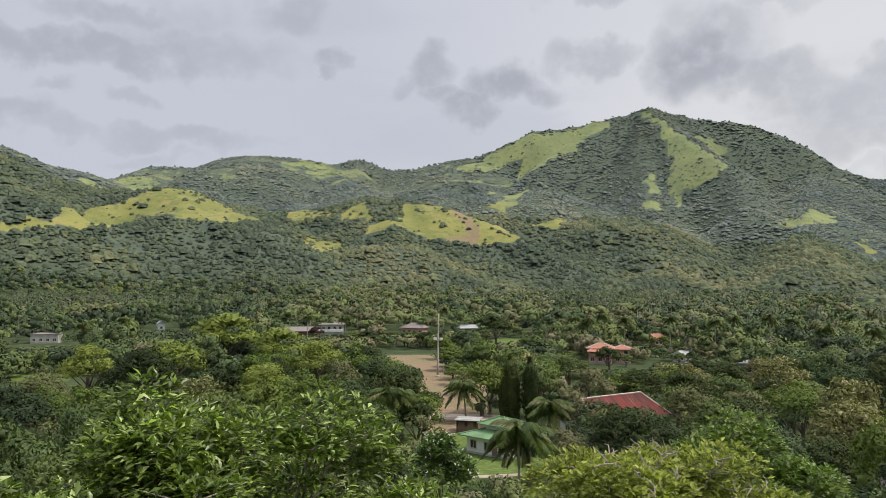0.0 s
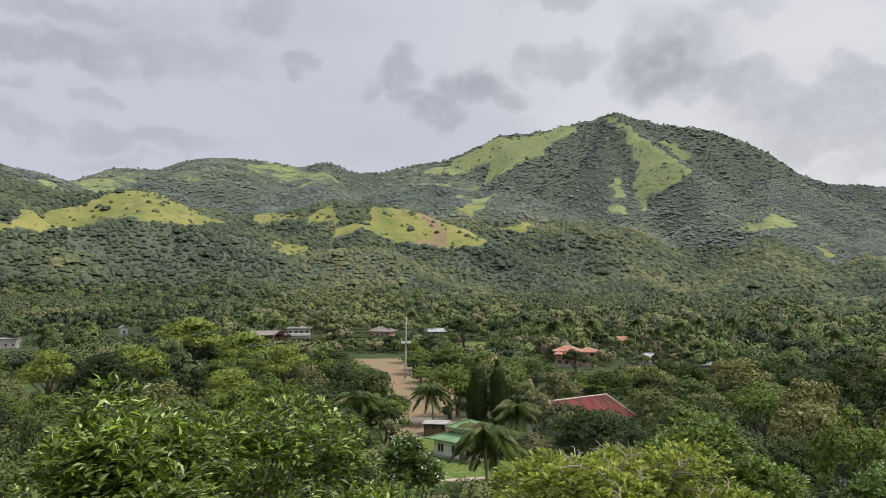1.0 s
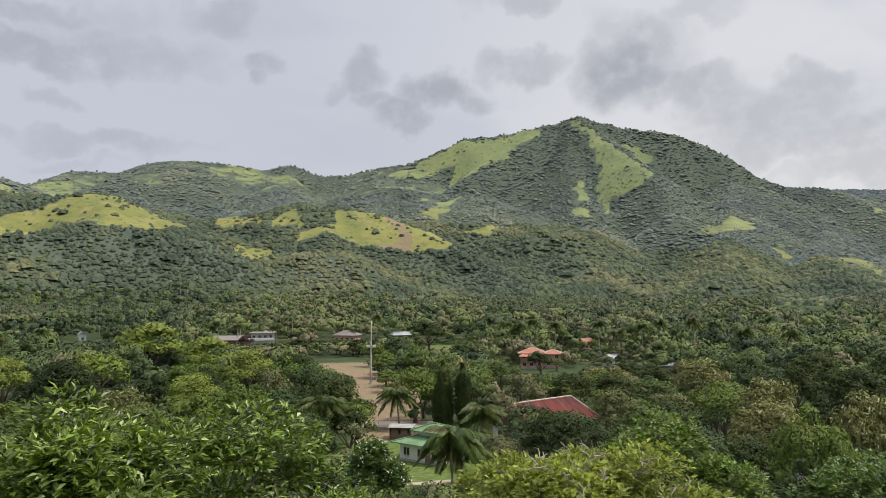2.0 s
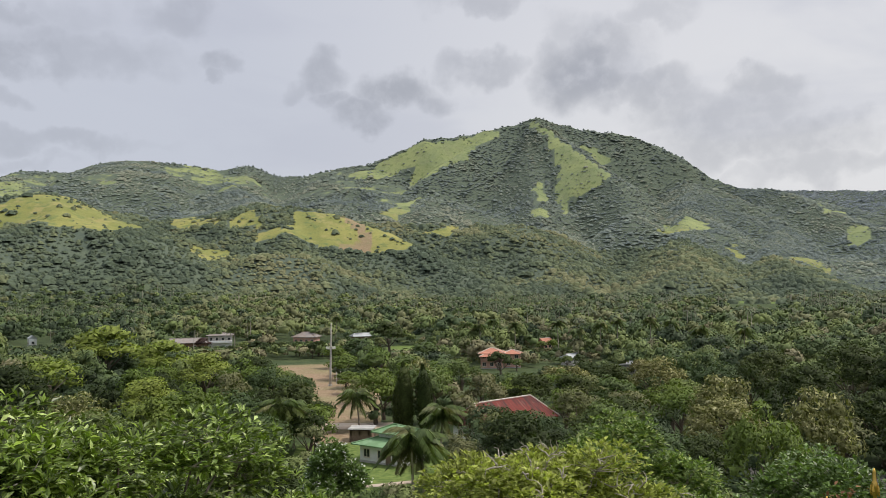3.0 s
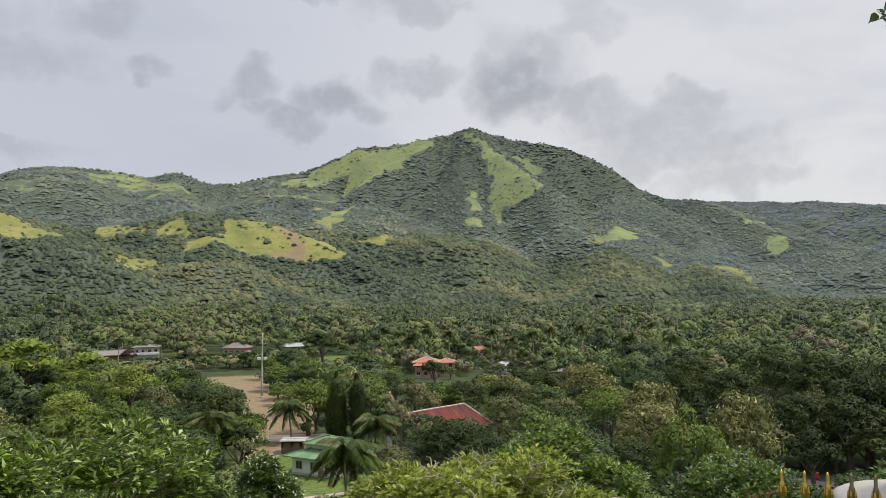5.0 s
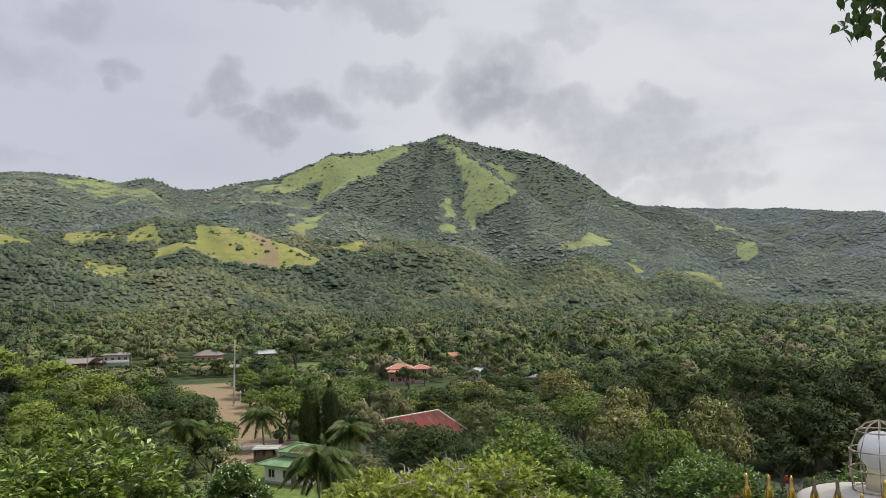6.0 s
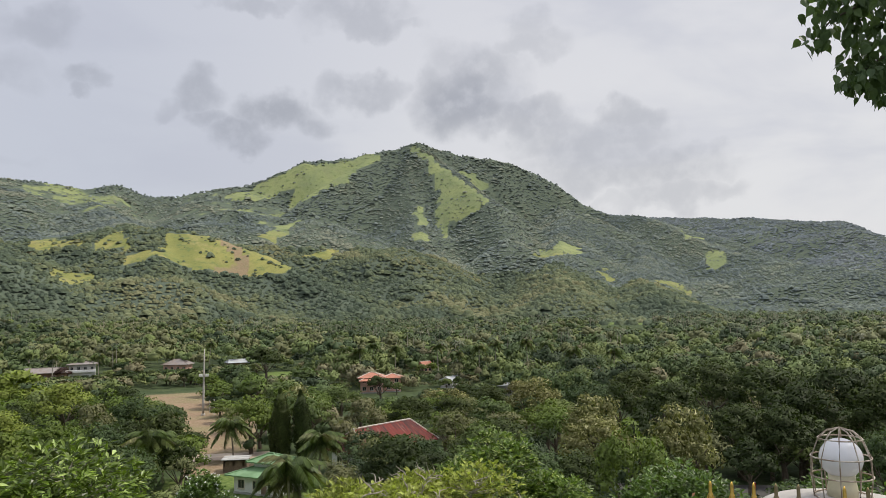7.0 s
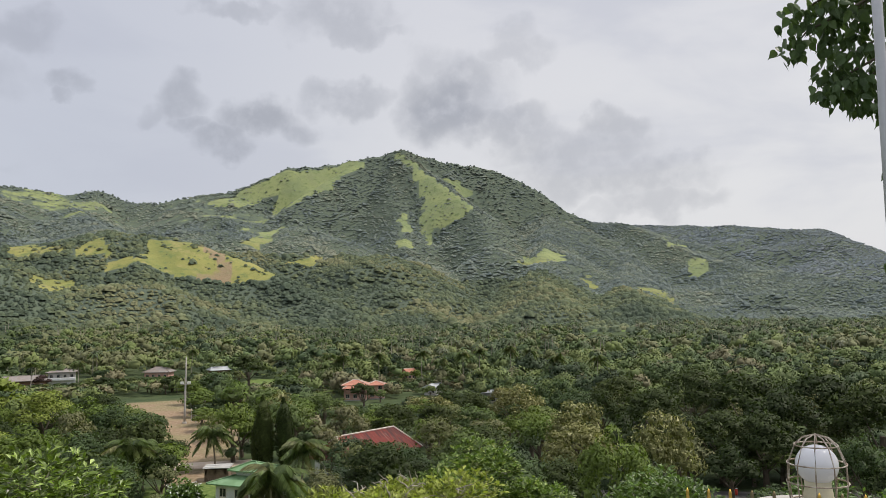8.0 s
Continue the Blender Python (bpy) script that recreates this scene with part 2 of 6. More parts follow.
# ---- building helpers ----
def mesh_of(name, verts, faces, material, smooth=False, normals=None, **layers):
    """A mesh from arrays of places and of triangles or quads; layers: a number for each place."""
    verts, me = np.asarray(verts, float), bpy.data.meshes.new(name)
    groups = faces if isinstance(faces, list) else [faces]
    groups = [np.asarray(g, np.int32) for g in groups if len(g)]
    loops = np.concatenate([g.ravel() for g in groups])
    sizes = np.concatenate([np.full(len(g), g.shape[1], np.int32) for g in groups])
    me.vertices.add(len(verts))
    me.vertices.foreach_set("co", verts.ravel())
    me.loops.add(len(loops))
    me.loops.foreach_set("vertex_index", loops)
    me.polygons.add(len(sizes))
    me.polygons.foreach_set("loop_start", np.concatenate([[0], np.cumsum(sizes)[:-1]]).astype(np.int32))
    me.polygons.foreach_set("use_smooth", np.full(len(sizes), smooth))
    for key, values in layers.items():
        me.attributes.new(key, "FLOAT", "POINT").data.foreach_set("value", np.asarray(values, np.float32))
    me.materials.append(material)
    me.update(calc_edges=True)
    if normals is not None:
        me.attributes.new("custom_normal", "FLOAT_VECTOR", "POINT").data.foreach_set("vector", np.asarray(normals, np.float32).ravel())
        me.update()
    return me


def thing(name, label, category, m=None, group="", kind=""):
    ob = tagged(new(name), label, category, group, kind)
    if m is not None:
        ob.matrix_basis = m
    return ob


def under(ob, parent, label=""):
    ob.parent = parent
    if label:
        ob["label"] = label
    return ob


def part(name, bm, material, parent, label="", m=None, smooth=False):
    """One bmesh as one mesh object under a thing or a part."""
    me = bpy.data.meshes.new(name)
    for f in bm.faces:
        f.smooth = smooth
    bm.to_mesh(me)
    bm.free()
    me.materials.append(material)
    ob = under(new(name, me), parent, label)
    if m is not None:
        ob.matrix_basis = m
    return ob


def box(x0, x1, y0, y1, z0, z1, bevel=0.0, bm=None):
    bm = bm or bmesh.new()
    made = bmesh.ops.create_cube(bm, size=1.0, matrix=Matrix.Translation(((x0 + x1) / 2, (y0 + y1) / 2, (z0 + z1) / 2)) @ Matrix.Diagonal((x1 - x0, y1 - y0, z1 - z0, 1)))
    if bevel:
        edges = {e for v in made["verts"] for e in v.link_edges}
        bmesh.ops.bevel(bm, geom=list(edges), offset=bevel, segments=2, affect="EDGES", profile=0.6)
    return bm


def lathe(profile, sides=16, bm=None):
    """A turned body from (radius, height) pairs."""
    bm = bm or bmesh.new()
    rings = [[bm.verts.new((r * math.cos(2 * math.pi * k / sides), r * math.sin(2 * math.pi * k / sides), z)) for k in range(sides)] for r, z in profile]
    for a, b in zip(rings, rings[1:]):
        for k in range(sides):
            bm.faces.new((a[k], a[(k + 1) % sides], b[(k + 1) % sides], b[k]))
    bm.faces.new(rings[0][::-1])
    bm.faces.new(rings[-1])
    return bm


def tube(points, radii, sides=6, bm=None):
    """A bent rod through points."""
    bm = bm or bmesh.new()
    points = [Vector(p) for p in points]
    rings = []
    for i, p in enumerate(points):
        d = (points[min(i + 1, len(points) - 1)] - points[max(i - 1, 0)]).normalized()
        u = d.cross(Vector((0.13, 0.21, 1.0)) if abs(d.z) < 0.95 else Vector((1, 0, 0))).normalized()
        v = d.cross(u)
        r = radii[i] if isinstance(radii, (list, tuple)) else radii
        rings.append([bm.verts.new(p + (u * math.cos(2 * math.pi * k / sides) + v * math.sin(2 * math.pi * k / sides)) * r) for k in range(sides)])
    for a, b in zip(rings, rings[1:]):
        for k in range(sides):
            bm.faces.new((a[k], a[(k + 1) % sides], b[(k + 1) % sides], b[k]))
    bm.faces.new(rings[0][::-1])
    bm.faces.new(rings[-1])
    return bm


def spot(az, d):
    """Plan place from degrees to the right of the first view and metres."""
    return d * math.sin(radians(az)), d * math.cos(radians(az))


# ---- the land ----
# ridge lines: azimuth, distance, height, with how steeply they fall to each side
RIDGES = [
    ([(-60, 1350, 330), (-45, 1400, 300), (-36, 1440, 275), (-30.0, 1500, 247), (-28.1, 1600, 240), (-25.0, 1750, 239), (-23.6, 1900, 245)], 0.42),
    ([(-40, 2150, 230), (-23.6, 2150, 275), (-20.9, 2100, 309), (-18.1, 2100, 310), (-16.2, 2080, 334), (-14.2, 2060, 344), (-11.0, 2060, 340), (-8.1, 2060, 327), (-6.1, 2050, 340),
      (-4.25, 2050, 311), (-2.3, 2030, 310), (0.25, 2010, 327), (1.9, 2000, 335)], 0.40),
    ([(1.9, 2000, 335), (4.05, 2000, 361), (6.56, 2020, 408), (9.05, 2050, 420), (12.3, 2080, 449), (14.1, 2100, 465), (15.1, 2100, 476), (16.7, 2110, 459), (18.6, 2130, 443), (21.6, 2160, 430),
      (23.9, 2180, 394), (25.5, 2200, 360), (27.2, 2220, 310), (29.4, 2260, 274)], 0.9),
    ([(29.4, 2260, 274), (31.2, 2200, 266), (32.0, 2150, 248), (33.2, 2080, 220), (34.3, 2000, 187), (36.9, 1850, 137), (40.5, 1750, 102), (47.9, 1650, 65), (60, 1500, 40)], 0.30),
    ([(22, 3300, 430), (28.8, 3300, 402), (31.2, 3300, 380), (35.1, 3300, 366), (38.9, 3250, 350), (41.8, 3200, 323), (43.0, 3160, 312), (44.3, 3150, 313), (45.2, 3150, 293), (46.5, 3150, 250), (48.0, 3200, 208), (55, 3300, 120)], 0.35),
    ([(15.1, 2100, 474), (16.5, 1990, 404), (18.6, 1870, 328), (20.4, 1760, 263), (21.2, 1640, 199), (21.9, 1540, 151)], 0.50),
    ([(12.3, 2080, 448), (9.9, 1960, 372), (7.4, 1850, 303), (5.3, 1740, 234), (4.0, 1620, 170), (5.5, 1450, 95)], 0.5),
    ([(15.1, 2100, 474), (14.3, 1950, 358), (14.7, 1750, 238), (15.4, 1520, 136), (16.5, 1300, 70)], 0.40),
    ([(25.6, 2060, 282), (25.8, 1930, 236), (25.4, 1600, 146), (25.0, 1350, 83), (26, 1150, 40)], 0.42),
    ([(31, 2200, 225), (31.5, 1800, 130), (31.0, 1450, 70), (32, 1200, 35)], 0.38),
    ([(-40, 1000, 60), (-31.8, 1050, 74), (-29.3, 1100, 89), (-26.3, 1150, 106), (-23.2, 1200, 137), (-21.4, 1220, 153), (-19.6, 1230, 161), (-17.9, 1240, 158), (-16.2, 1260, 141), (-14.2, 1300, 122)], 0.36),
    ([(-14.2, 1300, 122), (-11.8, 1330, 136), (-9.35, 1310, 140), (-6.9, 1290, 146), (-4.4, 1280, 156), (-1.9, 1260, 148), (0.25, 1230, 136), (2.4, 1200, 116), (4.0, 1170, 102), (6.1, 1120, 78), (8.5, 1060, 45)], 0.36),
    ([(-4.4, 1280, 154), (-3.6, 1150, 110), (-3.0, 1020, 52)], 0.34),
    ([(-19.6, 1230, 158), (-18.5, 1120, 105), (-18.0, 1000, 50)], 0.34),
    ([(-4.4, 1290, 150), (-6.5, 1600, 205), (-8.1, 2060, 320)], 0.35),
    ([(-19.6, 1240, 155), (-19.0, 1600, 190), (-18.1, 2100, 300)], 0.35),
]


def ridge_field(x, y, points):
    """Distance to a ridge line, the line's height at the nearest place, and how far along it that lies (0 to 1)."""
    best, top, along = np.full(x.shape, 1e9), np.zeros(x.shape), np.zeros(x.shape)
    pts = [(*spot(a, d), z) for a, d, z in points]
    for i, ((ax, ay, az), (bx, by, bz)) in enumerate(zip(pts, pts[1:])):
        s = np.clip(((x - ax) * (bx - ax) + (y - ay) * (by - ay)) / ((bx - ax) ** 2 + (by - ay) ** 2), 0, 1)
        d = np.hypot(x - ax - s * (bx - ax), y - ay - s * (by - ay))
        near = d < best
        best, top, along = np.where(near, d, best), np.where(near, az + s * (bz - az), top), np.where(near, (i + s) / (len(pts) - 1), along)
    return best, top, along


_rng = np.random.default_rng(7)
_LATTICE = _rng.random((256, 256))


def value_noise(x, y, size):
    u, v = x / size + 531.7, y / size + 917.3
    i, j = np.floor(u).astype(int), np.floor(v).astype(int)
    a, b = u - i, v - j
    a, b = a * a * (3 - 2 * a), b * b * (3 - 2 * b)
    at = lambda p, q: _LATTICE[p % 256, q % 256]
    return (at(i, j) * (1 - a) + at(i + 1, j) * a) * (1 - b) + (at(i, j + 1) * (1 - a) + at(i + 1, j + 1) * a) * b


def fractal(x, y, size, steps=4):
    total, gain, norm = 0.0, 1.0, 0.0
    for k in range(steps):
        total, norm = total + gain * value_noise(x + 37 * k, y - 91 * k, size), norm + gain
        size, gain = size * 0.5, gain * 0.5
    return total / norm


def step(v, lo, hi):
    s = np.clip((v - lo) / (hi - lo), 0, 1)
    return s * s * (3 - 2 * s)


def land(x, y):
    """Height of the ground."""
    x, y = np.asarray(x, float), np.asarray(y, float)
    r = np.hypot(x, y)
    z, nearest = np.zeros(x.shape), np.full(x.shape, 1e9)
    rough = fractal(x, y, 260, 5) - 0.5
    gullies = np.abs(fractal(x + 900, y, 190, 4) - 0.5)
    for k, (points, slope) in enumerate(RIDGES):
        d, top, _ = ridge_field(x, y, points)
        slope = slope * (1 + d / 450) if k in (2, 5, 6, 7) else slope
        fall = d * slope * (0.85 + 0.5 * rough) + gullies * np.minimum(d, 140) * 0.55
        h, nearest = top - fall, np.minimum(nearest, d)
        # slopes run into one another softly away from the crests
        soft = 1 + 34 * np.clip(nearest / 150, 0, 1)
        q = np.clip(0.5 + 0.5 * (h - z) / soft, 0, 1)
        z = z * (1 - q) + h * q + soft * q * (1 - q) * 0.5
    z = z * step(r, 760, 1080) + step(r, 700, 1000) * 6
    z += (fractal(x, y, 60, 3) - 0.5) * 3.0 * step(r, 350, 900)
    # the temple hill under the camera, open to the valley in front
    back = np.clip(-y / 40, 0, 1)
    hill = 25.75 * np.exp(-np.maximum(r - 6.5, 0) / 27)
    return np.maximum(z, np.maximum(hill, back * 25.75 * np.exp(-np.maximum(r - 60, 0) / 120)))


def land_at(x, y):
    return float(land(np.array([x]), np.array([y]))[0])


def in_sector(x, y, a0, a1, d0, d1):
    a, d = np.degrees(np.arctan2(x, y)), np.hypot(x, y)
    return (a > a0) & (a < a1) & (d > d0) & (d < d1)


def near_line(x, y, k, s0, s1, reach, side=0):
    d, _, s = ridge_field(x, y, RIDGES[k][0])
    return np.where((s >= s0) & (s <= s1), np.clip(1 - d / reach, 0, 1), 0)


# open grass: outlines in azimuth and distance
MEADOWS = [
    # rounded hill and its apron
    ([(-31.2, 968), (-30.6, 988), (-28, 1012), (-26.7, 1032), (-25, 1172), (-23.2, 1192), (-21.8, 1204), (-20.7, 1212), (-19.6, 1232), (-17.9, 1246), (-16.5, 1270), (-15, 1257), (-13.6, 1136), (-14.6, 1076),
      (-16.5, 1052), (-18.4, 1072), (-19.9, 1072), (-21.4, 1124), (-21.9, 1080), (-24.3, 1032), (-26, 1020), (-28, 996)], 0.9),
    # second hill with its fields
    ([(-11.8, 1332), (-10.6, 1340), (-8.1, 1256), (-8.7, 1222), (-11.4, 1270)], 0.9),
    ([(-3, 1250), (-1, 1250), (0.7, 1236), (3.2, 1200), (6.1, 1181), (5.6, 1100), (2.8, 1124), (-1, 1124), (-6, 1140), (-6, 1172), (-3, 1148)], 0.9),
    ([(-7.7, 1236), (-6, 1280), (-5.3, 1270), (-5.5, 1192), (-7.2, 1208)], 0.8),
    ([(6.5, 1388), (9, 1436), (8.6, 1360), (6.7, 1360)], 0.8),
    ([(-10.2, 1120), (-7.5, 1140), (-7.7, 1064), (-9.7, 1048)], 0.5),
    # left flank of the mountain
    ([(0.7, 1908), (2.8, 1980), (5.1, 2000), (7, 2012), (8.4, 2016), (12.5, 2078), (12.3, 2036), (10.7, 1968), (9.5, 1908), (8, 1864), (6.8, 1808), (6.1, 1768), (5.4, 1900), (6.1, 1930), (4.9, 1940), (3.6, 1904), (1.9, 1876)], 0.8),
    ([(3.4, 1468), (4.9, 1644), (6.5, 1732), (5.5, 1556), (4.5, 1444)], 0.6),
    # the grass spur under the peak and the patch behind it
    ([(14.3, 2084), (15.2, 2074), (16.5, 1992), (17.6, 1924), (19.3, 1836), (20.7, 1760), (20.1, 1744), (19.5, 1736), (18.6, 1744), (17.8, 1744), (17.1, 1728), (17.3, 1708), (16.8, 1672), (16.5, 1752), (16.6, 1796), (16.8, 1840),
      (16.1, 1904), (15.9, 1960), (16.2, 1968), (15.1, 2036)], 0.9),
    ([(15, 1784), (15.7, 1836), (15.8, 1688), (15.1, 1620)], 0.45),
    ([(14.6, 1616), (16.1, 1624), (15.9, 1592), (14.9, 1580)], 0.8),
    ([(18, 2040), (19.3, 2056), (20.5, 2052), (20.7, 2036), (20.1, 2020), (19, 2010)], 0.8),
    # knolls to the right
    ([(23.6, 1484), (24.4, 1640), (25, 1564), (25.7, 1640), (27.2, 1632), (26.7, 1560), (25.7, 1532), (25, 1476)], 1.0),
    ([(28.2, 1504), (28.9, 1520), (29.2, 1464), (28.5, 1444)], 1.0),
    ([(34, 2129), (34.7, 2045), (36.1, 2150), (34.4, 1944)], 0.9),
    ([(35.5, 1840), (35.6, 1884), (37, 1844), (37, 1792), (36.5, 1756), (35.7, 1768)], 0.4),
    ([(32, 1476), (34.1, 1532), (35.1, 1456), (33, 1316)], 0.16),
]
# ploughed red-brown soil on the hills
PLOUGHED = [
    [(0.2, 1222), (1.9, 1236), (2.8, 1164), (2.6, 1112), (1.3, 1116), (0.2, 1120), (0, 1140), (1.6, 1148), (1.2, 1180)],
    [(-22, 1084), (-21.8, 1124), (-19.6, 1060), (-19.6, 1040)],
    [(-11.9, 1276), (-11.6, 1288), (-11.3, 1272), (-11.5, 1190)],
]


def inside(x, y, outline):
    """Which places lie inside an outline given in azimuth and distance."""
    pts = [spot(a, d) for a, d in outline]
    hit = np.zeros(x.shape, bool)
    for (ax, ay), (bx, by) in zip(pts, pts[1:] + pts[:1]):
        if ay != by:
            hit ^= ((ay > y) != (by > y)) & (x < ax + (y - ay) * (bx - ax) / (by - ay))
    return hit


def grassland(x, y):
    """How far open grass stands instead of trees: above about 0.25 it is open."""
    patch = fractal(x - 400, y + 700, 110, 5) - 0.5 + (fractal(x, y - 300, 28, 2) - 0.5) * 0.5
    wx, wy = x + (fractal(x, y, 34, 3) - 0.5) * 30, y + (fractal(x + 70, y - 50, 34, 3) - 0.5) * 44
    g = near_line(x, y, 1, 0.0, 1.0, 210) * 0.16
    g = np.maximum(g, near_line(x, y, 0, 0.3, 1.0, 280) * 0.28)
    g = np.maximum(g, near_line(x, y, 2, 0.0, 0.3, 120) * 0.16)
    open_slopes = np.clip((fractal(x + 120, y + 60, 170, 4) - 0.6) * 4, 0, 0.15)
    g = np.maximum(g, open_slopes * in_sector(x, y, -33, 6, 1380, 2400))
    g = np.clip(g + patch * 1.15 * np.clip(g * 3, 0, 1), 0, 1)
    for outline, open_share in MEADOWS:
        g = np.where(inside(wx, wy, outline), np.clip(open_share + patch * 0.9, 0, 1), g)
    return g


def clearing(x, y):
    """Open ground in the valley: playing field, sandy yard, lawn, lanes."""
    field = in_sector(x, y, -4.6, 0.2, 212, 290) | in_sector(x, y, -1.6, 3.2, 138, 226)
    lawn = in_sector(x, y, 0.8, 5.6, 92, 140)
    return field, lawn | in_sector(x, y, 3.6, 6.6, 322, 360) | in_sector(x, y, 28.6, 29.6, 880, 960) | in_sector(x, y, 30.6, 31.4, 880, 960) | in_sector(x, y, -29, -25.5, 225, 255)


GROUND_RADII = np.concatenate([[0.0], np.geomspace(1.5, 190, 56), np.arange(200, 900, 25), np.arange(900, 2450, 16), np.arange(2450, 3500, 40), np.geomspace(3540, 4900, 9)])


def on_ground(x, y):
    """Height of the ground sheet itself between its corners."""
    r, a = np.hypot(x, y), np.degrees(np.arctan2(x, y))
    i = np.clip(np.searchsorted(GROUND_RADII, r) - 1, 1, len(GROUND_RADII) - 2)
    r0, r1 = GROUND_RADII[i], GROUND_RADII[i + 1]
    a0 = np.floor((a + 46) / 0.45) * 0.45 - 46
    u, w = (r - r0) / (r1 - r0), (a - a0) / 0.45

    def corner(rr, aa):
        return land(rr * np.sin(np.radians(aa)), rr * np.cos(np.radians(aa)))
    return (corner(r0, a0) * (1 - w) + corner(r0, a0 + 0.45) * w) * (1 - u) + (corner(r1, a0) * (1 - w) + corner(r1, a0 + 0.45) * w) * u


def build_land():
    radii = GROUND_RADII
    fine = np.arange(-46, 62, 0.45)
    coarse = np.arange(62, 314, 6.0)
    angles = np.radians(np.concatenate([fine, coarse]))
    n = len(angles)
    R, A = np.meshgrid(radii[1:], angles, indexing="ij")
    x, y = np.concatenate([[0.0], (R * np.sin(A)).ravel()]), np.concatenate([[0.0], (R * np.cos(A)).ravel()])
    z = land(x, y)
    k = np.arange(n)
    fan = np.stack([np.zeros(n, int), 1 + (k + 1) % n, 1 + k], 1)
    i = np.arange(len(radii) - 2)[:, None] * n
    quads = np.stack([1 + i + k, 1 + i + (k + 1) % n, 1 + i + n + (k + 1) % n, 1 + i + n + k], -1).reshape(-1, 4)
    g = grassland(x, y)
    field, lawn = clearing(x, y)
    cover = np.where(g > 0, 1 - step(g, 0.1, 0.35), 1.0)
    soil = np.zeros(x.shape)
    for outline in PLOUGHED:
        soil = np.where(inside(x, y, outline), 0.55 + 0.5 * (fractal(x, y + 50, 45, 3) - 0.3), soil)
    bare = np.maximum(field * 1.0, soil)
    bare = np.where(in_sector(x, y, -4.6, -0.8, 240, 288), 0.8, bare)
    # high and far are distances from the camera, for the haze tones
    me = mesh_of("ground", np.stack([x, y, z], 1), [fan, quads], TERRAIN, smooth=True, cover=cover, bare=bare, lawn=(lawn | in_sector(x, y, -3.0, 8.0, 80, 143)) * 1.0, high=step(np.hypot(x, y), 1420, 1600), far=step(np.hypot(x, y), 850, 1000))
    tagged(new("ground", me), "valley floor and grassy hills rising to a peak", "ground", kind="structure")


build_land()


# ---- plants: shapes ----
def ico(level):
    bm = bmesh.new()
    bmesh.ops.create_icosphere(bm, subdivisions=level, radius=1.0)
    bm.verts.ensure_lookup_table()
    v = np.array([p.co for p in bm.verts])
    f = np.array([[p.index for p in t.verts] for t in bm.faces])
    bm.free()
    return v, f


ICO = {k: ico(k) for k in (1, 2)}


def unit(rng, n):
    v = rng.normal(size=(n, 3))
    return v / np.linalg.norm(v, axis=1, keepdims=True)


def sprays(rng, at, out, size, ragged=0.6):
    """A small pointed spray of leaves at each place, facing roughly along out."""
    n = len(at)
    face = out + unit(rng, n) * ragged
    face /= np.linalg.norm(face, axis=1, keepdims=True)
    a = np.cross(face, unit(rng, n))
    a /= np.linalg.norm(a, axis=1, keepdims=True) + 1e-9
    b = np.cross(face, a)
    s = size * rng.uniform(0.6, 1.4, (n, 1))
    v = np.stack([at + a * s, at - a * s * 0.6 + b * s * 0.42, at - a * s * 0.6 - b * s * 0.42], 1).reshape(-1, 3)
    return v, np.arange(n)[:, None] * 3 + [0, 1, 2], np.repeat(out, 3, 0)


def join(pieces):
    """One set of arrays (places, triangles, normals) from several."""
    vs, fs, ns, at = [], [], [], 0
    for v, f, n in pieces:
        vs.append(v)
        fs.append(f + at)
        ns.append(n / (np.linalg.norm(n, axis=1, keepdims=True) + 1e-9))
        at += len(v)
    return np.concatenate(vs), np.concatenate(fs), np.concatenate(ns)


def crown(rng, lobes, cards, size, tall=0.75, core=1, spread=0.62, heart=0.44, lump=(0.3, 0.5)):
    """A crown of radius about 1 on its base at z = 0: lumpy lobes under a coat of leaf sprays."""
    pieces, centres = [], []
    for k in range(lobes):
        d = unit(rng, 1)[0]
        d[2] = abs(d[2]) * 1.15 - 0.34 if lobes > 8 else abs(d[2]) * 0.95 - 0.12
        c = d * spread * rng.uniform(0.75, 1.12) * np.array([1, 1, tall]) + [0, 0, tall * 0.85]
        r = rng.uniform(*lump)
        centres.append((c, r))
        v, f = ICO[core]
        f = f[v[f].mean(1)[:, 2] > -0.3]
        pieces.append((v * (r * heart) * (1 + rng.normal(0, 0.13, (len(v), 1))) * [1, 1, 0.85] + c, f, v))
    middle = np.array([0, 0, tall * 0.6])
    per = max(1, cards // lobes)
    for c, r in centres:
        d = unit(rng, per)
        d[:, 2] = np.where(d[:, 2] < -0.5, -d[:, 2], d[:, 2])
        at = c + d * r * rng.uniform(0.8, 1.12, (per, 1)) * [1, 1, 0.85]
        v, f, n = sprays(rng, at, d, size)
        # a leaf mass shades like its lobe and its crown
        whole = np.repeat(at - middle, 3, 0)
        whole /= np.linalg.norm(whole, axis=1, keepdims=True) + 1e-9
        pieces.append((v, f, n * 0.75 + whole * 0.5 + rng.normal(0, 0.12, v.shape)))
    return join(pieces)


def inner(v, cards, lobes):
    """1 on the inner masses of a crown, 0 on its sprays."""
    return (np.arange(len(v)) < len(v) - 3 * lobes * (cards // lobes)) * 1.0


